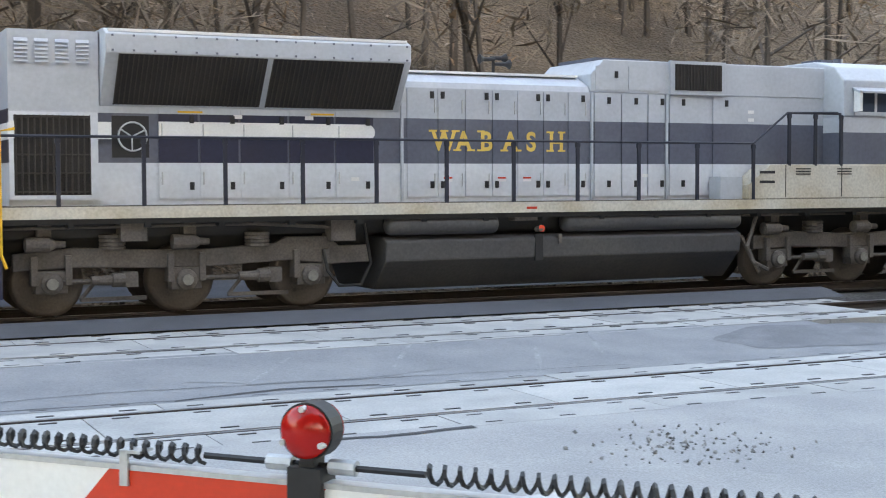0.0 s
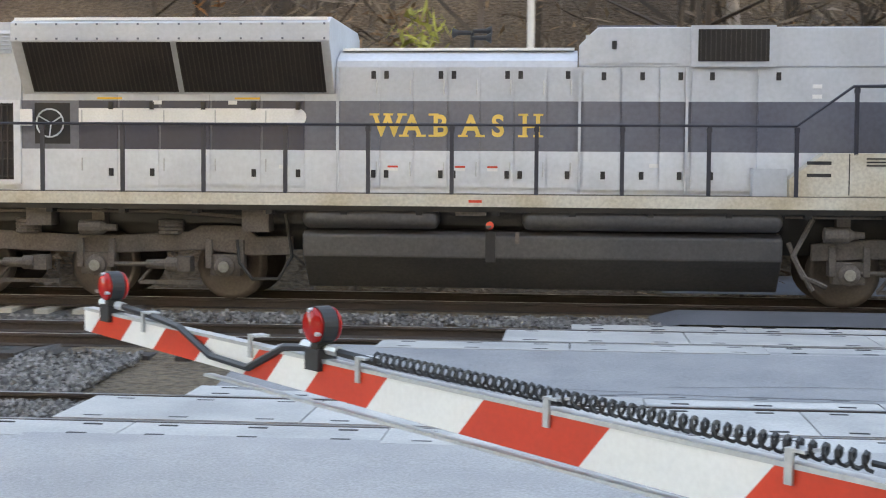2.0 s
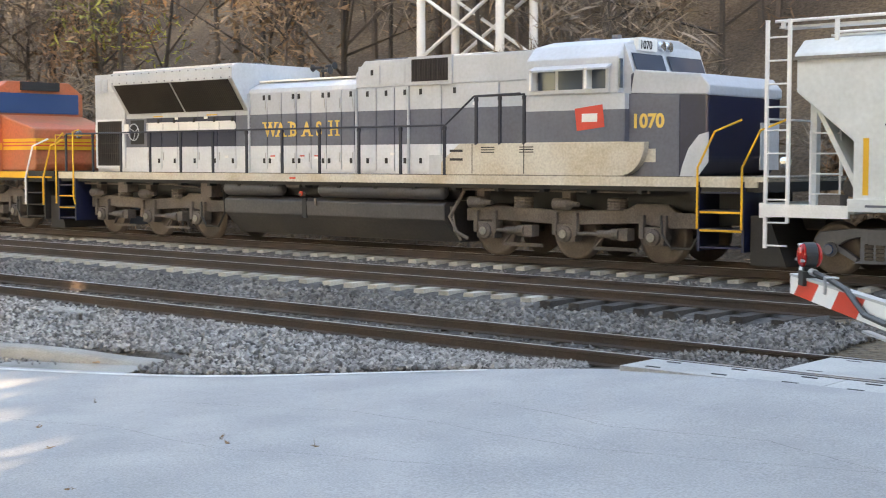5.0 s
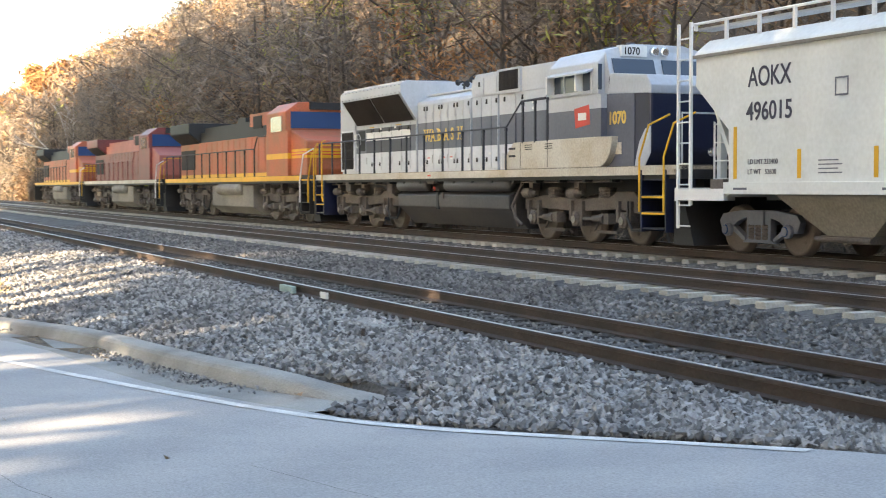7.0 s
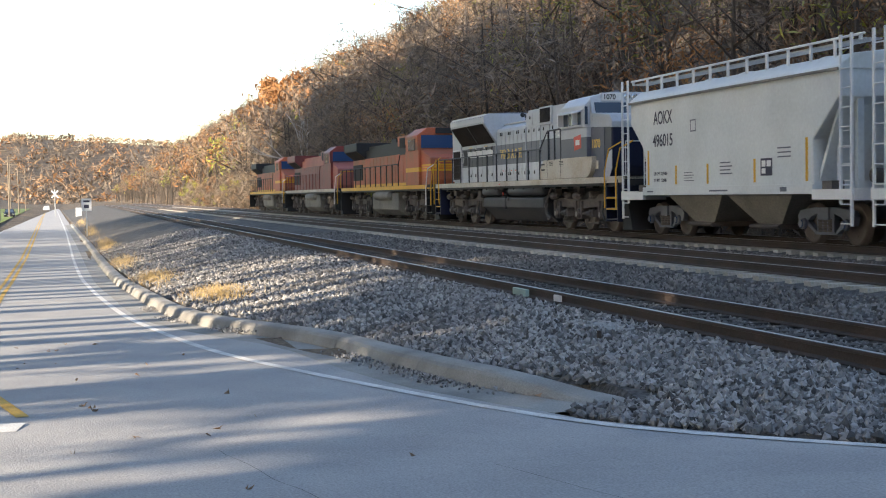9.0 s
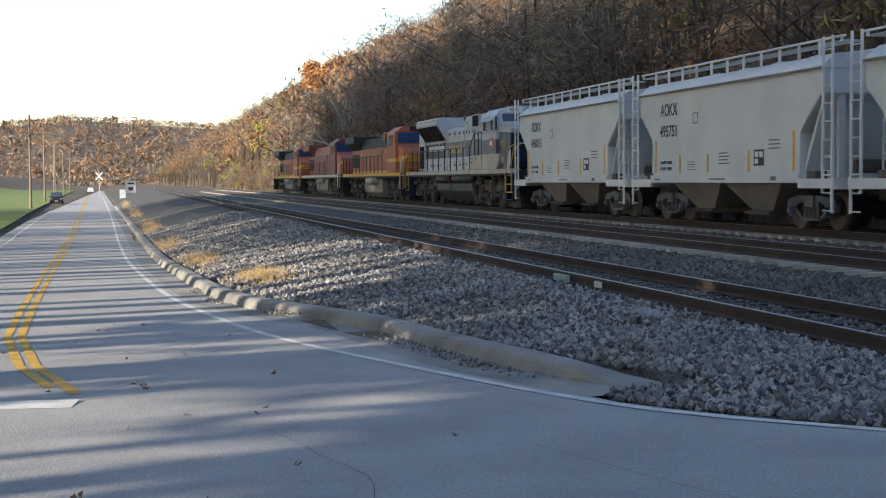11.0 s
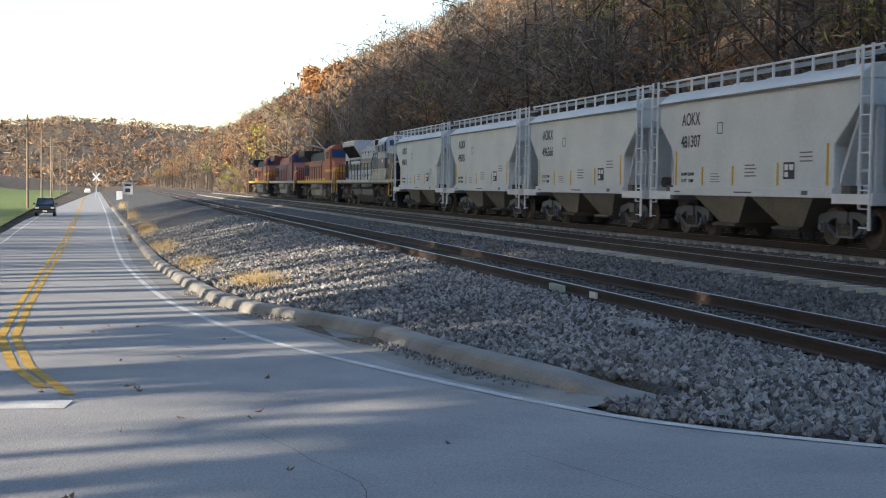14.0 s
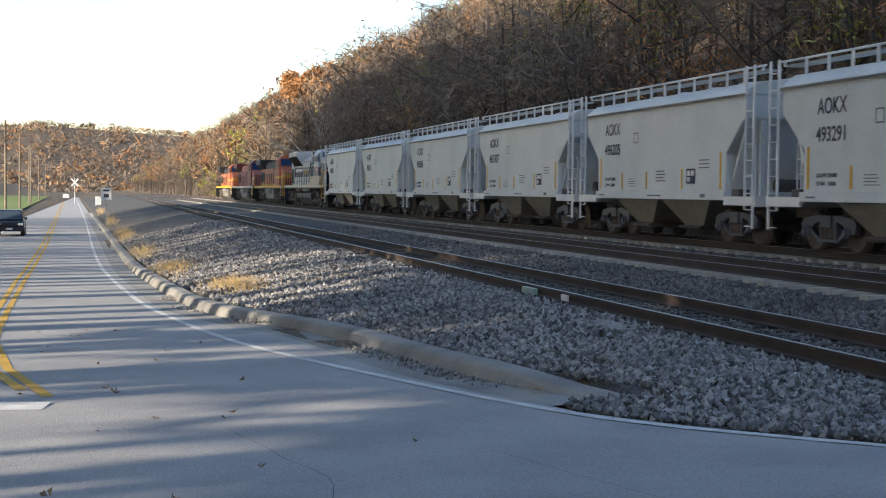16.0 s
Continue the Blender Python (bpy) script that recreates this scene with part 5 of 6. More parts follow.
def gate_lamp(s, r, lit):
    base = part("lamp_bracket", MB().box(s - 0.045, s + 0.045, -0.045, 0.04, -0.03, 0.05).box(s - 0.02, s + 0.02, -0.03, 0.03, 0.03, 0.08), BLACK, gate)
    part("housing", MB().lathe((s, -0.02, 0.07 + r), (0, 1, 0), [(-0.012, r * 1.06), (0.05, r * 1.06), (0.055, r * 0.9)], 24), BLACK, base)
    lens = [(0, r), (0.012, r * 0.97), (0.022, r * 0.8), (0.03, r * 0.5), (0.033, r * 0.15)]
    part("red_lens", MB().lathe((s, -0.03, 0.07 + r), (0, -1, 0), lens, 24), RED_LENS, base, "round red lens", smooth=True)
    part("back_lens", MB().lathe((s, 0.036, 0.07 + r), (0, 1, 0), lens, 24), RED_LENS, base, smooth=True)
    if lit:
        part("lamp_filament", MB().lathe((s, -0.056, 0.07 + r), (0, -1, 0), [(0, r * 0.22), (0.006, r * 0.1)], 12), GLOW, base, "glowing lamp")
    sc = MB()
    for a in (1.57, 3.6, 5.8):
        sc.lathe((s + math.cos(a) * r * 0.86, -0.04, 0.07 + r + math.sin(a) * r * 0.86), (0, -1, 0), [(0, 0.009), (0.02, 0.008)], 8)
    part("screw", sc, GALV, base)
    part("cable_gland", MB().rod((s - 0.12, 0, 0.05), (s - 0.05, 0, 0.05), 0.02).rod((s + 0.05, 0, 0.05), (s + 0.12, 0, 0.05), 0.02), GALV, base)


for q in GATE_LAMPS:
    gate_lamp(q, 0.067, q != GATE_LAMPS[2])


def coil(a, b, r=0.022, turns_per_m=26):
    n = int((b - a) * turns_per_m * 8)
    pts = [(a + (b - a) * i / n, r * math.cos(i * math.pi / 4), 0.03 + r + r * math.sin(i * math.pi / 4)) for i in range(n + 1)]
    part("coiled_cable", MB().tube(pts, 0.0065, 4), RUBBER, gate, "black coiled lamp cable")


coil(GATE_LAMPS[1] + 0.35, GATE_LAMPS[2] - 0.3)
coil(GATE_LAMPS[2] + 0.3, GATE_LAMPS[2] + 1.2)
part("cable", MB().tube([(GATE_LAMPS[0] + 0.1, 0, 0.05), (0.6, 0.0, 0.04), (1.0, -0.03, 0.02), (1.3, -0.04, -0.07), (1.6, -0.04, -0.08), (1.85, -0.02, 0.03), (GATE_LAMPS[1], 0, 0.05), (GATE_LAMPS[1] + 0.35, 0, 0.04)], 0.016).tube([(GATE_LAMPS[2] - 0.3, 0, 0.05), (GATE_LAMPS[2] + 0.3, 0, 0.05)], 0.009), RUBBER, gate)
for q in GATE_CLIPS:
    part("cable_clip", MB().box(q - 0.012, q + 0.012, -0.034, -0.024, -0.04, 0.05).box(q - 0.012, q + 0.05, -0.034, 0.03, 0.045, 0.053), GALV, gate)
# post that carries the arm, behind the view
base = thing("gate_mast", "grey steel mast and mechanism of the crossing gate", "gate mast", m=Matrix.Translation(G0 + GD * (bounds[-1] * GATE_SCALE + 0.1)))
part("mast", MB().rod((0, 0, -1.4), (0, 0, -0.1), 0.06, n=16), GALV, base)
part("mechanism", MB().box(-0.2, 0.2, -0.18, 0.18, -0.5, 0.02), GALV, base, bevel=0.03)

# ---- roadside ----
def ptower():
    t = thing("signal_tower", "white lattice steel signal tower behind the train", "signal tower", m=pose(-25.3, 26.0, ground_z(-25, 26) - 0.2))
    w, h = 1.55, 14.0
    for sx in (-1, 1):
        for sy in (-1, 1):
            part("leg", MB().rod((sx * w, sy * 0.8, 0), (sx * w, sy * 0.8, h), 0.13, n=10), WHITE, t)
    k = 0
    z = 0.5
    while z < h - 1.5:
        for sy in (-0.8, 0.8):
            part("brace", MB().rod((-w, sy, z), (w, sy, z + 1.9), 0.055, n=6).rod((w, sy, z), (-w, sy, z + 1.9), 0.055, n=6), WHITE, t)
        part("ring", MB().rod((-w, -0.8, z), (w, -0.8, z), 0.05, n=6).rod((-w, 0.8, z), (w, 0.8, z), 0.05, n=6), WHITE, t)
        z += 1.9
    return t


ptower()
pole_t = thing("mast_pole", "thin pale pole behind the train", "pole", m=pose(-1.5, 25, 0))
part("pole", MB().rod((0, 0, -1), (0, 0, 6.5), 0.08, n=10), WHITE, pole_t)

sign = thing("road_sign", "white rectangular sign on a post beside the road", "road sign", m=pose(-118, 0.9, -1.2))
part("post", MB().box(-0.04, 0.04, -0.04, 0.04, -0.6, 2.9), GALV, sign)
part("sign_plate", MB().box(0.041, 0.055, -0.4, 0.4, 1.9, 2.9), WHITE, sign)
part("sign_bars", MB().box(0.056, 0.06, -0.25, 0.25, 2.6, 2.75).box(0.056, 0.06, -0.2, 0.2, 2.1, 2.4), INK, sign)
for x, y in ((-295, -4.2),):
    cb = thing("crossbuck", "white crossed-board rail crossing sign on a mast", "crossing sign", m=pose(x, y, -1.6) @ Matrix.Scale(1.3, 4))
    part("post", MB().rod((0, 0, -0.3), (0, 0, 4.2), 0.07), GALV, cb)
    part("board", MB().add([(0.08, -0.6, 2.9), (0.08, -0.42, 2.75), (0.08, 0.6, 3.9), (0.08, 0.42, 4.05)], [(0, 1, 2, 3)]).add([(0.085, 0.6, 2.9), (0.085, 0.42, 2.75), (0.085, -0.6, 3.9), (0.085, -0.42, 4.05)], [(0, 1, 2, 3)]), WHITE, cb)
shed = thing("signal_cabinet", "pale grey equipment cabinet beside the tracks", "cabinet", m=pose(-240, 0.4, -1.4))
part("cabinet_body", MB().box(-0.6, 0.6, -0.5, 0.5, -0.2, 1.7), HOPPER, shed, bevel=0.03)
for x, y, h in ((-157, -9.0, 10.2), (-205, -10.0, 10.6), (-256, -11.0, 10.6), (-275, -11.6, 10.4), (-328, -12.2, 10), (-400, -13.2, 10)):
    p = thing("utility_pole", "weathered wooden utility pole with a crossarm", "utility pole", "poles along the road", m=pose(x, y - 0.4, -1.3))
    part("pole", MB().rod((0, 0, -0.5), (0, 0, h), 0.15, 0.1, n=10), WOODPOLE, p)
    part("crossarm", MB().box(-0.06, 0.06, -1.1, 1.1, h - 0.7, h - 0.58), WOODPOLE, p)
wires = MB()
POLES = [(-157, -9.4, 9.2), (-205, -10.4, 9.6), (-256, -11.4, 9.6), (-275, -12.0, 9.4), (-328, -12.6, 9), (-400, -13.6, 9)]
for (xa, ya, ha), (xb, yb, hb) in zip(POLES, POLES[1:]):
    for dy in (-1, 1):
        pts = [(xa + (xb - xa) * i / 6, ya + dy + (yb - ya) * i / 6, ha - 1.0 + (hb - ha) * i / 6 - 0.5 * math.sin(math.pi * i / 6)) for i in range(7)]
        wires.tube(pts, 0.015, 4)
tagged(part("wires", wires, BLACK), "thin overhead wires between the poles", "wires")
# small things by the near track
po = thing("marker_post", "short dark stub post in the gravel", "post", m=pose(-17.0, 6.3, -0.25))
part("stub", MB().rod((0, 0, -0.1), (0, 0, 0.16), 0.03), RUST, po)
rb1 = thing("rail_joint_cover", "pale green box clamped to the rail", "rail fitting", m=pose(-23.9, YN - 0.09, -0.1))
part("cover", MB().box(-0.35, 0.35, -0.05, 0.03, -0.06, 0.06), mat("pale_green_plastic", (0.38, 0.52, 0.47), 0.6, var=0.3), rb1, bevel=0.01)
rb2 = thing("rail_tag", "white tag painted on the rail web", "rail tag", m=pose(-22.1, YN - 0.05, -0.09))
part("tag", MB().box(-0.16, 0.16, -0.03, 0.0, -0.05, 0.05), WHITE, rb2)
slab = thing("concrete_slab", "flat pale concrete slab in the gravel", "slab", m=pose(-18.4, 6.9, -0.19))
part("slab_top", MB().box(-0.7, 0.7, -0.25, 0.25, -0.1, 0.03), KERB, slab, bevel=0.02)
lf = thing("fallen_leaf", "curled tan leaf on the gutter", "leaf", m=pose(-13.9, 4.45, road_z(-13.9, 4.45) + 0.03))
part("blade", MB().add([(-0.1, 0, 0), (0, -0.05, 0.03), (0.1, 0, 0.01), (0, 0.05, 0.035)], [(0, 1, 2, 3)]), LEAF_TAN, lf)

# ---- car ----
def suv():
    c = thing("car", "dark blue sport utility vehicle driving toward the crossing", "car")
    DARK = mat("car_paint_navy", (0.015, 0.02, 0.035), 0.25, 0.2, var=0.1, bump=0)
    part("body", MB().prism([(-2.35, 0.35), (2.3, 0.35), (2.35, 0.7), (2.25, 0.95), (1.2, 1.05), (-2.3, 1.08), (-2.38, 0.7)], -0.92, 0.92), DARK, c, bevel=0.06)
    part("cabin", MB().add([(-2.25, -0.86, 1.05), (1.25, -0.86, 1.05), (0.55, -0.7, 1.72), (-2.0, -0.7, 1.72), (-2.25, 0.86, 1.05), (1.25, 0.86, 1.05), (0.55, 0.7, 1.72), (-2.0, 0.7, 1.72)], [(0, 1, 2, 3), (4, 7, 6, 5), (0, 4, 5, 1), (1, 5, 6, 2), (2, 6, 7, 3), (3, 7, 4, 0)]), DARK, c, bevel=0.04)
    part("windscreen", MB().add([(1.2, -0.76, 1.12), (1.2, 0.76, 1.12), (0.62, 0.64, 1.66), (0.62, -0.64, 1.66)], [(0, 1, 2, 3)]), GLASS, c)
    part("grille", MB().box(2.3, 2.38, -0.5, 0.5, 0.68, 0.9), BLACK, c)
    part("bumper", MB().box(2.28, 2.42, -0.9, 0.9, 0.38, 0.6), BLACK, c, bevel=0.04)
    for s in (-1, 1):
        part("headlight", MB().box(2.2, 2.37, s * 0.7 - 0.16, s * 0.7 + 0.16, 0.74, 0.9), CHROME, c)
        part("mirror", MB().box(0.85, 1.0, s * 1.0 - 0.1, s * 1.0 + 0.1, 1.1, 1.25), DARK, c)
        for x in (-1.45, 1.45):
            w = part("wheel", MB().lathe((0, 0, 0), (0, 1, 0), [(-0.12, 0.2), (-0.12, 0.33), (-0.09, 0.36), (0.09, 0.36), (0.12, 0.33), (0.12, 0.2)], 20), RUBBER, c)
            w.location = (x, s * 0.82, 0.36)
            part("rim", MB().lathe((0, 0, 0), (0, 1, 0), [(-0.125, 0.19), (0.125, 0.19)], 14), GALV, w)
            car_wheels.append((w, x, s * 0.82))
    part("plate", MB().box(2.42, 2.43, -0.2, 0.2, 0.45, 0.57), WHITE, c)
    return c


car_wheels = []
CAR = suv()
far_cars = thing("parked_cars", "pale cars far off on the road", "car", m=pose(-420, -8.5, -1.55))
part("body", MB().box(-2, 2, -0.9, 0.9, 0.3, 1.0).box(-1.3, 1.0, -0.75, 0.75, 1.0, 1.5), WHITE, far_cars, bevel=0.1)

# ---- woods ----
def leaf_cloud(rng, c, r, n, size, out, thick=0.4):
    """Small three-cornered leaves or twigs scattered round a point."""
    p = rng.normal(0, 1, (n, 3))
    p *= (rng.random((n, 1)) ** 0.4) / np.maximum(np.linalg.norm(p, axis=1, keepdims=True), 1e-6)
    p = c + p * np.array(r)
    a = rng.normal(0, 1, (n, 3)) * size
    b = rng.normal(0, 1, (n, 3)) * size * thick
    out.append(np.stack([p - a, p + a, p + b], 1))


def tri_object(name, chunks, material):
    v = np.concatenate(chunks).reshape(-1, 3)
    me = bpy.data.meshes.new(name)
    n = len(v) // 3
    me.from_pydata(v.tolist(), [], [(3 * i, 3 * i + 1, 3 * i + 2) for i in range(n)])
    me.materials.append(material)
    return new(name, me)


def limb(rng, mb, p, d, length, r, depth, tips):
    q = p + d * length
    mb.rod(p, q, r, r * 0.6, n=4 if depth < 2 else 6)
    if depth == 0:
        tips.append(q)
        return
    for _ in range(2 if depth < 2 else 3):
        e = Vector(d + Vector(rng.normal(0, 0.42, 3)) + Vector((0, 0, 0.15))).normalized()
        limb(rng, mb, q, e, length * rng.uniform(0.6, 0.85), r * 0.58, depth - 1, tips)
    tips.append(q)


def tree(name, x, y, h, leaf, bark, label, n=70, size=0.16, seed=1, spread=0.16, z=None):
    rng = np.random.default_rng(seed)
    t = thing(name, label, "tree", m=pose(x, y, (ground_z(x, y) if z is None else z) - 0.3))
    mb, tips = MB(), []
    p = Vector((0, 0, 0))
    limb(rng, mb, p, Vector((rng.normal(0, 0.05), rng.normal(0, 0.05), 1)).normalized(), h * 0.3, h * 0.018, 4, tips)
    part("trunk", mb, bark, t)
    if leaf:
        out = []
        for q in tips:
            leaf_cloud(rng, np.array(q), (h * spread * 0.55,) * 3, n // 6 + 2, size, out)
        ob = tri_object("crown", out, leaf)
        ob.parent = t
    return t


SIZE = ((0.3, 0.11), (0.5, 0.3))        # twigs and leaves, near and far


def woods(name, spots, seed, label, leafmix):
    """Many bare and russet trees: stems, limbs and fine twigs, as one growth."""
    rng = np.random.default_rng(seed)
    stems = MB()
    clouds = {0: [], 1: [], 2: [], 3: []}
    for x, y, h, far in spots:
        z = ground_z(x, y) - 0.3
        lean = rng.normal(0, 0.06, 2)
        top = Vector((x + lean[0] * h, y + lean[1] * h, z + h))
        r = h * 0.013 * (1 + far)
        stems.rod((x, y, z), top, r, r * 0.25, n=4)
        kind = rng.choice(4, p=leafmix)
        for i in range(7 if not far else 4):
            k = rng.uniform(0.3, 0.9)
            b = Vector((x, y, z)).lerp(top, k)
            e = b + Vector((rng.normal(0, 0.2) * h, rng.normal(0, 0.2) * h, rng.uniform(0.08, 0.28) * h))
            stems.rod(b, e, r * 0.45, r * 0.12, n=3)
            m = 80 if not far else 26
            leaf_cloud(rng, np.array(e), (h * 0.14, h * 0.14, h * 0.12), m, SIZE[far][kind > 0], clouds[kind], 0.12 if kind == 0 else 0.5)
        leaf_cloud(rng, np.array((x, y, z + h * 0.8)), (h * 0.2, h * 0.2, h * 0.22), 190 if not far else 60, SIZE[far][kind > 0], clouds[kind], 0.12 if kind == 0 else 0.5)
        leaf_cloud(rng, np.array((x, y, z + 0.8)), (2.2, 2.2, 1.2), 40 if not far else 12, SIZE[far][1], clouds[1 if rng.random() < 0.4 else 0], 0.4)
    g = tagged(new(name), label, "woods", kind="stuff")
    part("stems", stems, BARK, g)["kind"] = "stuff"
    for kind, m, nm in ((0, TWIG, "twigs"), (1, LEAF_TAN, "russet_foliage"), (2, LEAF_ORANGE, "orange_foliage"), (3, LEAF_GREEN, "green_foliage")):
        if clouds[kind]:
            ob = tri_object(nm, clouds[kind], m)
            ob.parent, ob["kind"] = g, "stuff"
    return g


rng = np.random.default_rng(7)
spots = [(x, y, rng.uniform(7, 12), 0) for x, y in zip(rng.uniform(-170, 45, 900), 24 + 62 * rng.random(900) ** 1.2)]
woods("hillside_woods", spots, 3, "bare brown autumn trees covering the hillside", (0.67, 0.24, 0.045, 0.045))
spots = [(x, y, rng.uniform(9, 13), 1) for x, y in zip(-165 - 735 * rng.random(1600) ** 1.3, 23 + 75 * rng.random(1600) ** 1.1)]
woods("far_hillside_woods", spots, 4, "russet and orange autumn trees on the distant hillside", (0.56, 0.3, 0.09, 0.05))
# edge of the woods down at the tracks
spots = [(x, y, rng.uniform(2.5, 5), 0) for x, y in zip(rng.uniform(-300, 30, 380), rng.uniform(22, 25, 380))]
woods("trackside_brush", spots, 5, "brown brush and saplings beside the far track", (0.6, 0.3, 0.02, 0.08))
# far ridge across the end of the valley
vs, fs = [], []
for i in range(41):
    y = -900 + i * 50
    hgt = 62 + 26 * noise.noise((i * 0.22, 1.3, 0)) + 14 * noise.noise((i * 0.9, 4.0, 0)) + 40 * ease(100, 800, y)
    for j in range(9):
        k = j / 8
        vs.append((-1050 - 500 * k + 12 * noise.noise((i, j, 2)), y, -6 + (hgt + 6) * ease(0, 1, k) + 4 * noise.noise((i * 1.7, j * 1.3, 8))))
fs = [(i * 9 + j, (i + 1) * 9 + j, (i + 1) * 9 + j + 1, i * 9 + j + 1) for i in range(40) for j in range(8)]
tagged(raw("far_ridge", vs, fs, SOIL), "distant wooded ridge in autumn colours", "hill", kind="structure")
out = {0: [], 1: [], 2: []}
rr = np.random.default_rng(11)
for _ in range(7000):
    i, j = rr.integers(0, 40), rr.integers(0, 8)
    q = rr.random()
    q2 = rr.random()
    A, B, C, D = (np.array(vs[k]) for k in (i * 9 + j, (i + 1) * 9 + j, i * 9 + j + 1, (i + 1) * 9 + j + 1))
    p = (A * (1 - q) + B * q) * (1 - q2) + (C * (1 - q) + D * q) * q2
    leaf_cloud(rr, p + (0, 0, 3), (7, 7, 4), 12, 1.8, out[rr.choice(3, p=(0.45, 0.35, 0.2))])
fw = tagged(new("far_ridge_woods"), "russet and orange woods on the distant ridge", "woods", kind="stuff")
for k, m, nm in ((0, TWIG, "twigs"), (1, LEAF_TAN, "russet_foliage"), (2, LEAF_ORANGE, "orange_foliage")):
    ob = tri_object(nm, out[k], m)
    ob.parent, ob["kind"] = fw, "stuff"
# trees that can be told apart
tree("yellow_tree", -121, 26, 11, LEAF_GREEN, BARK, "small tree with yellow-green leaves before the hillside", 190, 0.2, 21)
tree("bare_pale_tree", -157, 25, 13, None, BARK_PALE, "leafless pale-barked tree at the foot of the hill", seed=17)
tree("pale_trunk_tree", 3.5, 29, 13, None, BARK_PALE, "leafless pale-barked tree on the slope", seed=8)
for i, (x, y, h) in enumerate(((16, 42, 9), (-27, 36, 9), (-235, 36, 15), (-285, 44, 16), (-330, 40, 15))):
    tree("orange_tree", x, y, h, LEAF_ORANGE, BARK, "tree with bright orange autumn leaves", 150, 0.24 if x > -100 else 0.5, 31 + i)
# bare trees on the sun's side of the road, far and near
spots = [(x, -30 - 10 * rng.random() - 0.045 * max(0, -x - 60), rng.uniform(10, 15), 1) for x in rng.uniform(-640, -330, 70)]
woods("roadside_woods", spots, 9, "row of bare trees beyond the grass verge", (0.8, 0.2, 0.0, 0.0))
# dense tree row on the sun's side, added out of view to block the sun: open below the crowns where the road runs off
sr = np.random.default_rng(14)
stems, crowns = MB(), []
for i in range(250):
    x, y = sr.uniform(-150, 140), sr.uniform(-29, -21)
    stems.rod((x, y, ground_z(x, y) - 0.5), (x + sr.normal(0, 0.5), y, 34), 0.45, 0.1, n=6)
    # crown bottoms set where sun streaks should reach the road
    low = 11.6 if x < -14 else 9.8 if x < 3 else 3.0
    for k in range(24 if x < 3 else 36):
        z = sr.uniform(low + 1.6, 36)
        leaf_cloud(sr, np.array((x + sr.normal(0, 2.2), y + sr.normal(0, 1.5), z)), (2.6, 2.2, 1.8), 60, 0.7, crowns)
sw = tagged(new("sun_blocking_woods"), "unseen tall russet trees added behind the camera to block the sun", "woods", kind="stuff")
part("stems", stems, BARK, sw)["kind"] = "stuff"
ob = tri_object("crowns", crowns, LEAF_TAN)
ob.parent, ob["kind"] = sw, "stuff"

# ---- ballast stones, weeds ----
def stones(name, n, region, seed, size, label, material=STONE):
    rg = np.random.default_rng(seed)
    base = np.array([(1, 0, 0), (-1, 0, 0), (0, 1, 0), (0, -1, 0), (0, 0, 1), (0, 0, -1)], float)
    faces = [(0, 2, 4), (2, 1, 4), (1, 3, 4), (3, 0, 4), (2, 0, 5), (1, 2, 5), (3, 1, 5), (0, 3, 5)]
    V, Fc = [], []
    k = 0
    while k < n:
        x, y = region(rg)
        if x is None:
            continue
        s = size * rg.uniform(0.55, 1.3)
        R = np.array(Euler(rg.uniform(0, 6.28, 3)).to_matrix())
        p = (base * rg.uniform(0.55, 1.1, (6, 1)) * np.array((s, s * 0.8, s * 0.62))) @ R.T
        p += (x, y, ground_z(x, y) + rg.uniform(-0.2, 0.5) * size)
        V += p.tolist()
        Fc += [(a + 6 * k, b + 6 * k, c + 6 * k) for a, b, c in faces]
        k += 1
    ob = raw(name, V, Fc, material)
    return tagged(ob, label, "gravel", kind="stuff")


def bank(rg):
    x = -8.0 - 75 * rg.random() ** 1.9
    lo = at_x(KERB_LINE if x < -13 else EDGE_LINE, x) + (0.5 if x < -13 else 0.25)
    y = lo + (7.5 - lo) * rg.random()
    return (x, y)


def between(rg):
    x = -6.0 - 60 * rg.random() ** 1.6
    return (x, rg.uniform(9.25, 12.0)) if x < -5.2 else (None, None)


def between_far(rg):
    x = 0.8 - 55 * rg.random() ** 1.3
    return (x, rg.uniform(14.8, 15.62))


stones("bank_stones", 42000, bank, 1, 0.064, "loose grey crushed stones on the bank")
stones("ballast_stones_middle", 20000, between, 2, 0.062, "grey crushed stones between the tracks", STONE_DARK)
stones("ballast_stones_far", 9000, between_far, 3, 0.055, "grey crushed stones beside the far track", STONE_DARK)
stones("between_rails_stones", 7000, lambda r: (-5.6 - 30 * r.random() ** 1.4, r.uniform(7.8, 9.0)), 4, 0.045, "small stones between the near rails", STONE_DARK)
stones("gutter_debris", 700, lambda r: ((lambda x: (x, at_x(KERB_LINE, x) - 0.08 - 0.3 * r.random() ** 2))(r.choice([-15.5, -16.5, -18.5, -25, -29, -33]) + r.normal(0, 0.5))), 6, 0.03, "dark stone litter in the gutter")
stones("road_crumbs", 160, lambda r: (r.normal(6.6, 0.5), r.normal(5.2, 0.45)), 7, 0.03, "crumbled asphalt bits on the road")
blades = []
rg = np.random.default_rng(12)
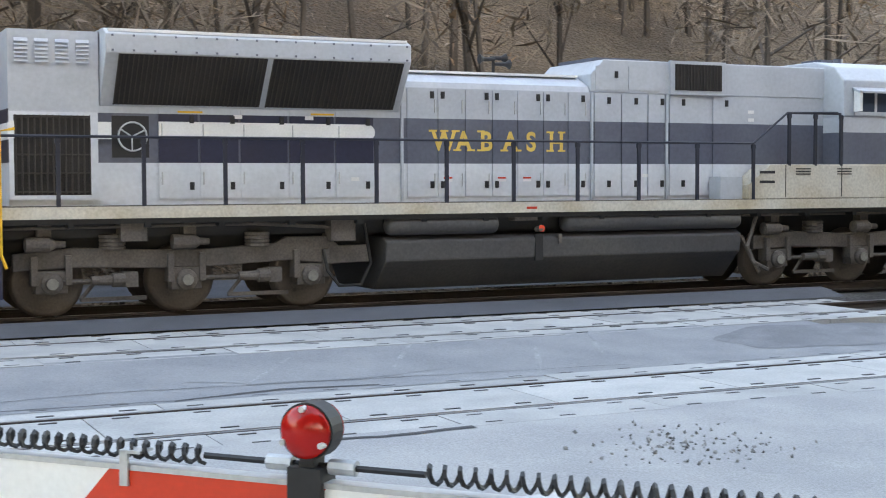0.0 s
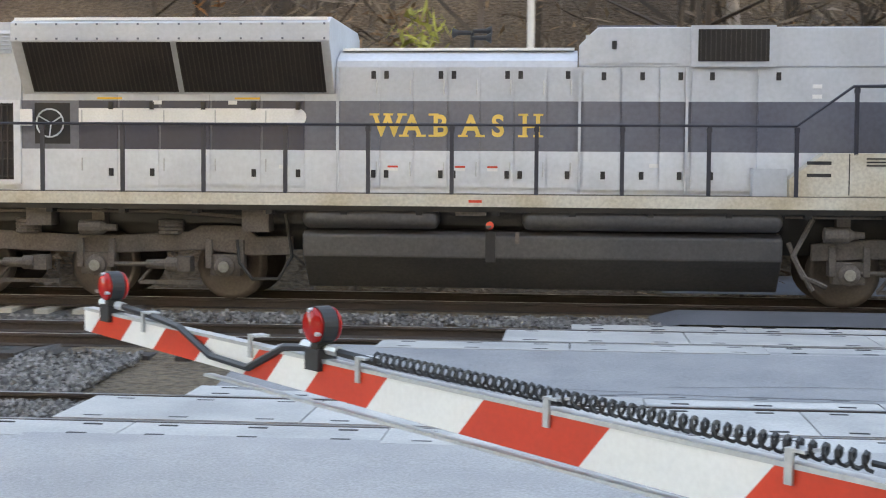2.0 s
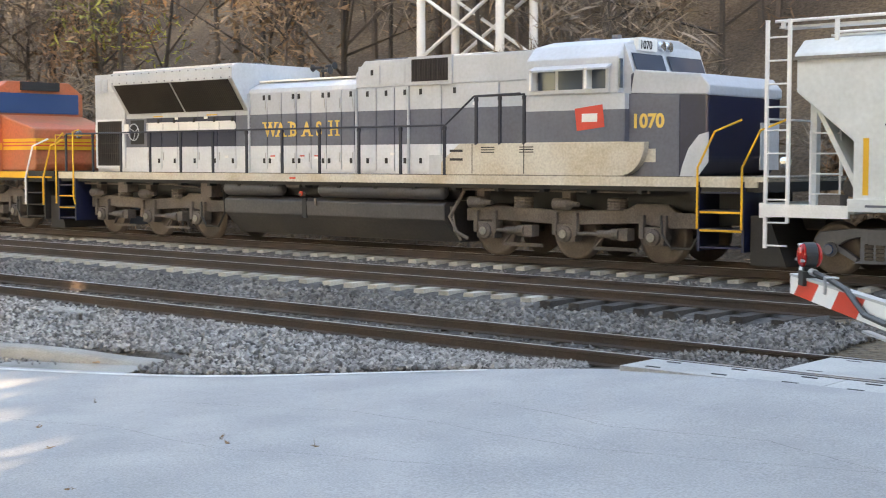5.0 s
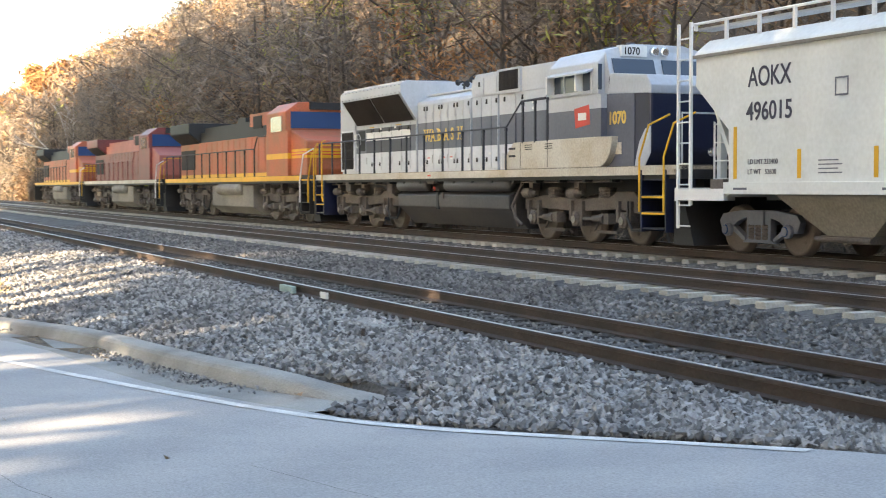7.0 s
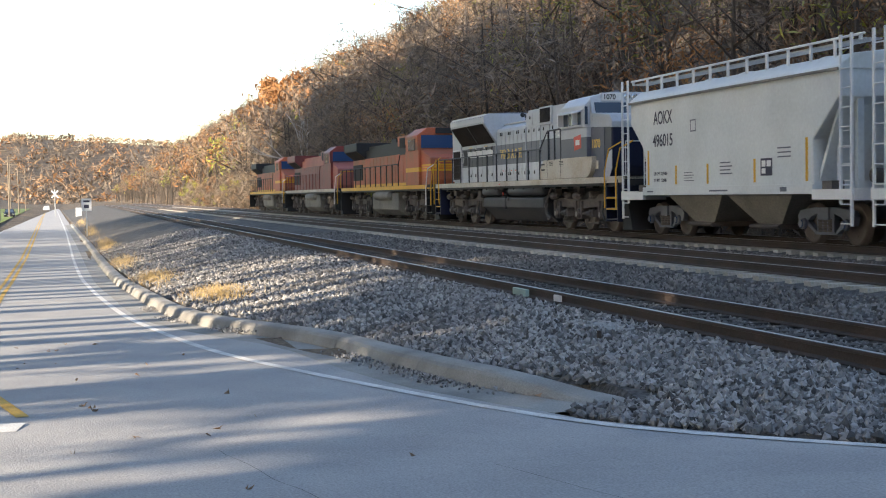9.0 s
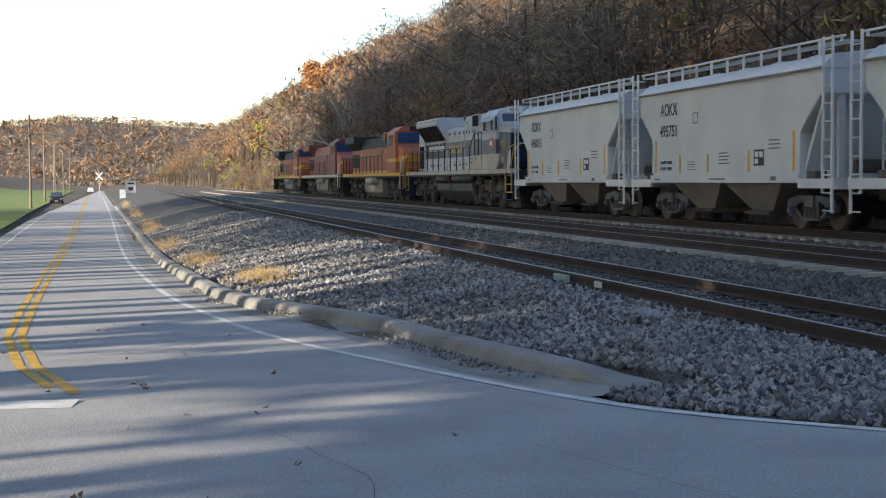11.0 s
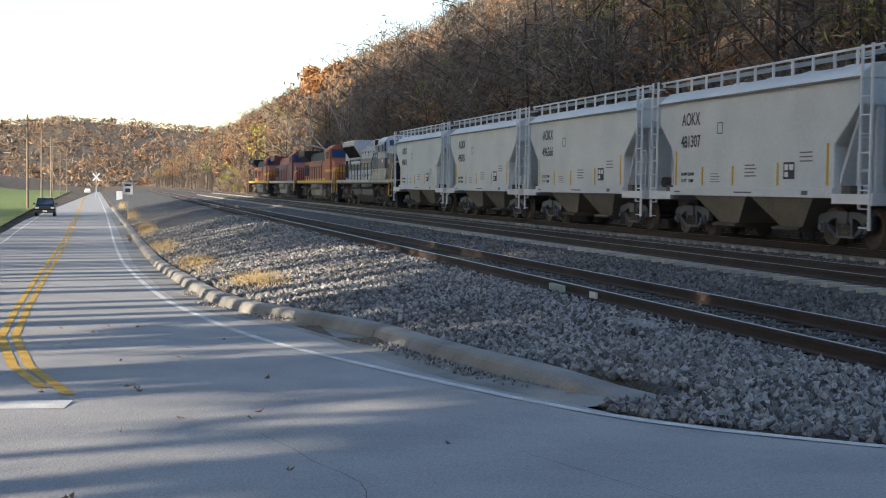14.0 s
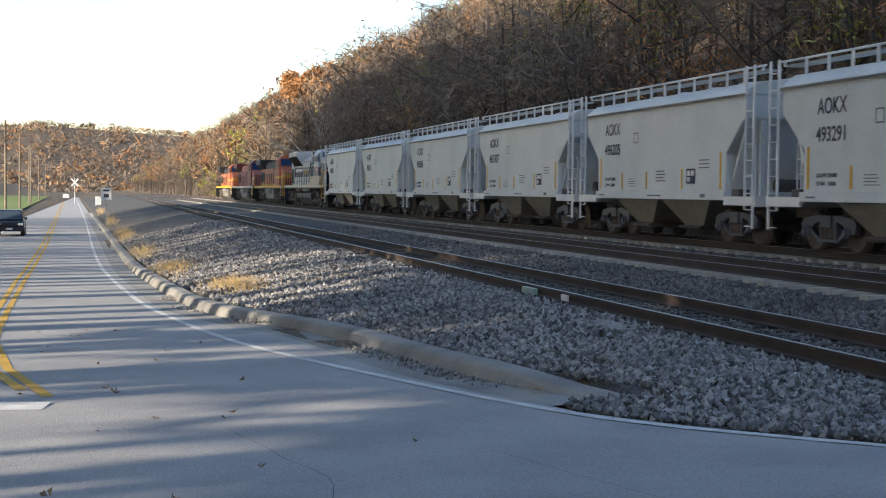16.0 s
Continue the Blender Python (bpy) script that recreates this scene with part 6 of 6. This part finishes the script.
for cx, cy, n, w in [(-33, 3.2, 700, 2.5), (-45, 2.4, 800, 4.0), (-62, 2.0, 800, 7), (-90, 1.8, 1000, 12), (-130, 1.3, 1000, 18), (-180, 0.6, 800, 25)]:
    for _ in range(n):
        x, y = cx + rg.normal(0, w * 0.5), cy + rg.normal(0, 0.3)
        z = ground_z(x, y)
        h = rg.uniform(0.08, 0.26)
        d = rg.normal(0, 0.12, 2)
        blades.append(np.array([[(x - 0.012, y, z), (x + 0.012, y + 0.01, z), (x + d[0], y + d[1], z + h)]]))
gr = tri_object("dry_grass", blades, GRASS_DRY)
tagged(gr, "tufts of dry tan grass along the kerb", "grass", kind="stuff")

bits = []
for _ in range(70):
    x, y = rg.uniform(-24, -6), rg.uniform(-5, 3.0)
    if y < at_x(EDGE_LINE, x) - 0.4:
        leaf_cloud(rg, np.array((x, y, road_z(x, y) + 0.012)), (0.03, 0.03, 0.002), 3, 0.022, bits, 0.9)
tagged(tri_object("leaf_litter", bits, LEAF_TAN), "scattered dry leaf bits on the road", "leaves", kind="stuff")

# ---- the train's run ----
RUN = [(0, 6.75), (0.5, 3.8), (1, 0.8), (1.5, -2.4), (2, -5.9), (2.5, -9.3), (3.1, -13.5), (4.3, -21.3), (5.5, -29.4), (6, -32.9), (6.5, -36.4), (7, -40.0), (8, -47.3), (9, -54.8), (10.2, -64.2), (11.5, -74.4), (12.5, -82.5), (13.5, -90.7), (14.5, -99.2), (16, -112.0)]


def run_at(t):
    """Place of the train along the track, smooth between the rows."""
    T, X = np.array(RUN).T
    i = int(np.clip(np.searchsorted(T, t) - 1, 0, len(T) - 2))
    m = np.gradient(X, T)
    h = T[i + 1] - T[i]
    s = (t - T[i]) / h
    return ((2 * s ** 3 - 3 * s ** 2 + 1) * X[i] + (s ** 3 - 2 * s ** 2 + s) * h * m[i] + (-2 * s ** 3 + 3 * s ** 2) * X[i + 1] + (s ** 3 - s ** 2) * h * m[i + 1])


CAR_RUN = [(0, -430, -16.0), (9, -261, -11.6), (11.5, -196, -8.3), (12.5, -173, -7.4), (14.5, -126, -6.3), (16, -98, -5.5)]


def motions():
    grid = [i * 0.5 for i in range(33)]
    for ob, off in moving:
        walk(ob, [(t, pose(run_at(t) + off, YT, ZT)) for t in grid])
    fine = [i * 0.1 for i in range(161)]
    xs = [run_at(t) for t in fine]
    for ob, x, r in wheels:
        walk(ob, [(t, pose(x, 0, r, 0, math.degrees((q - xs[0]) / r), 0)) for t, q in zip(fine, xs)])
    T = [c[0] for c in CAR_RUN]
    rows = []
    for t in [i * 0.5 for i in range(33)]:
        x = float(np.interp(t, T, [c[1] for c in CAR_RUN]))
        y = float(np.interp(t, T, [c[2] for c in CAR_RUN]))
        rows.append((t, pose(x, y, road_z(x, y) + 0.0, 0, 0, 1)))
    walk(CAR, rows)


motions()
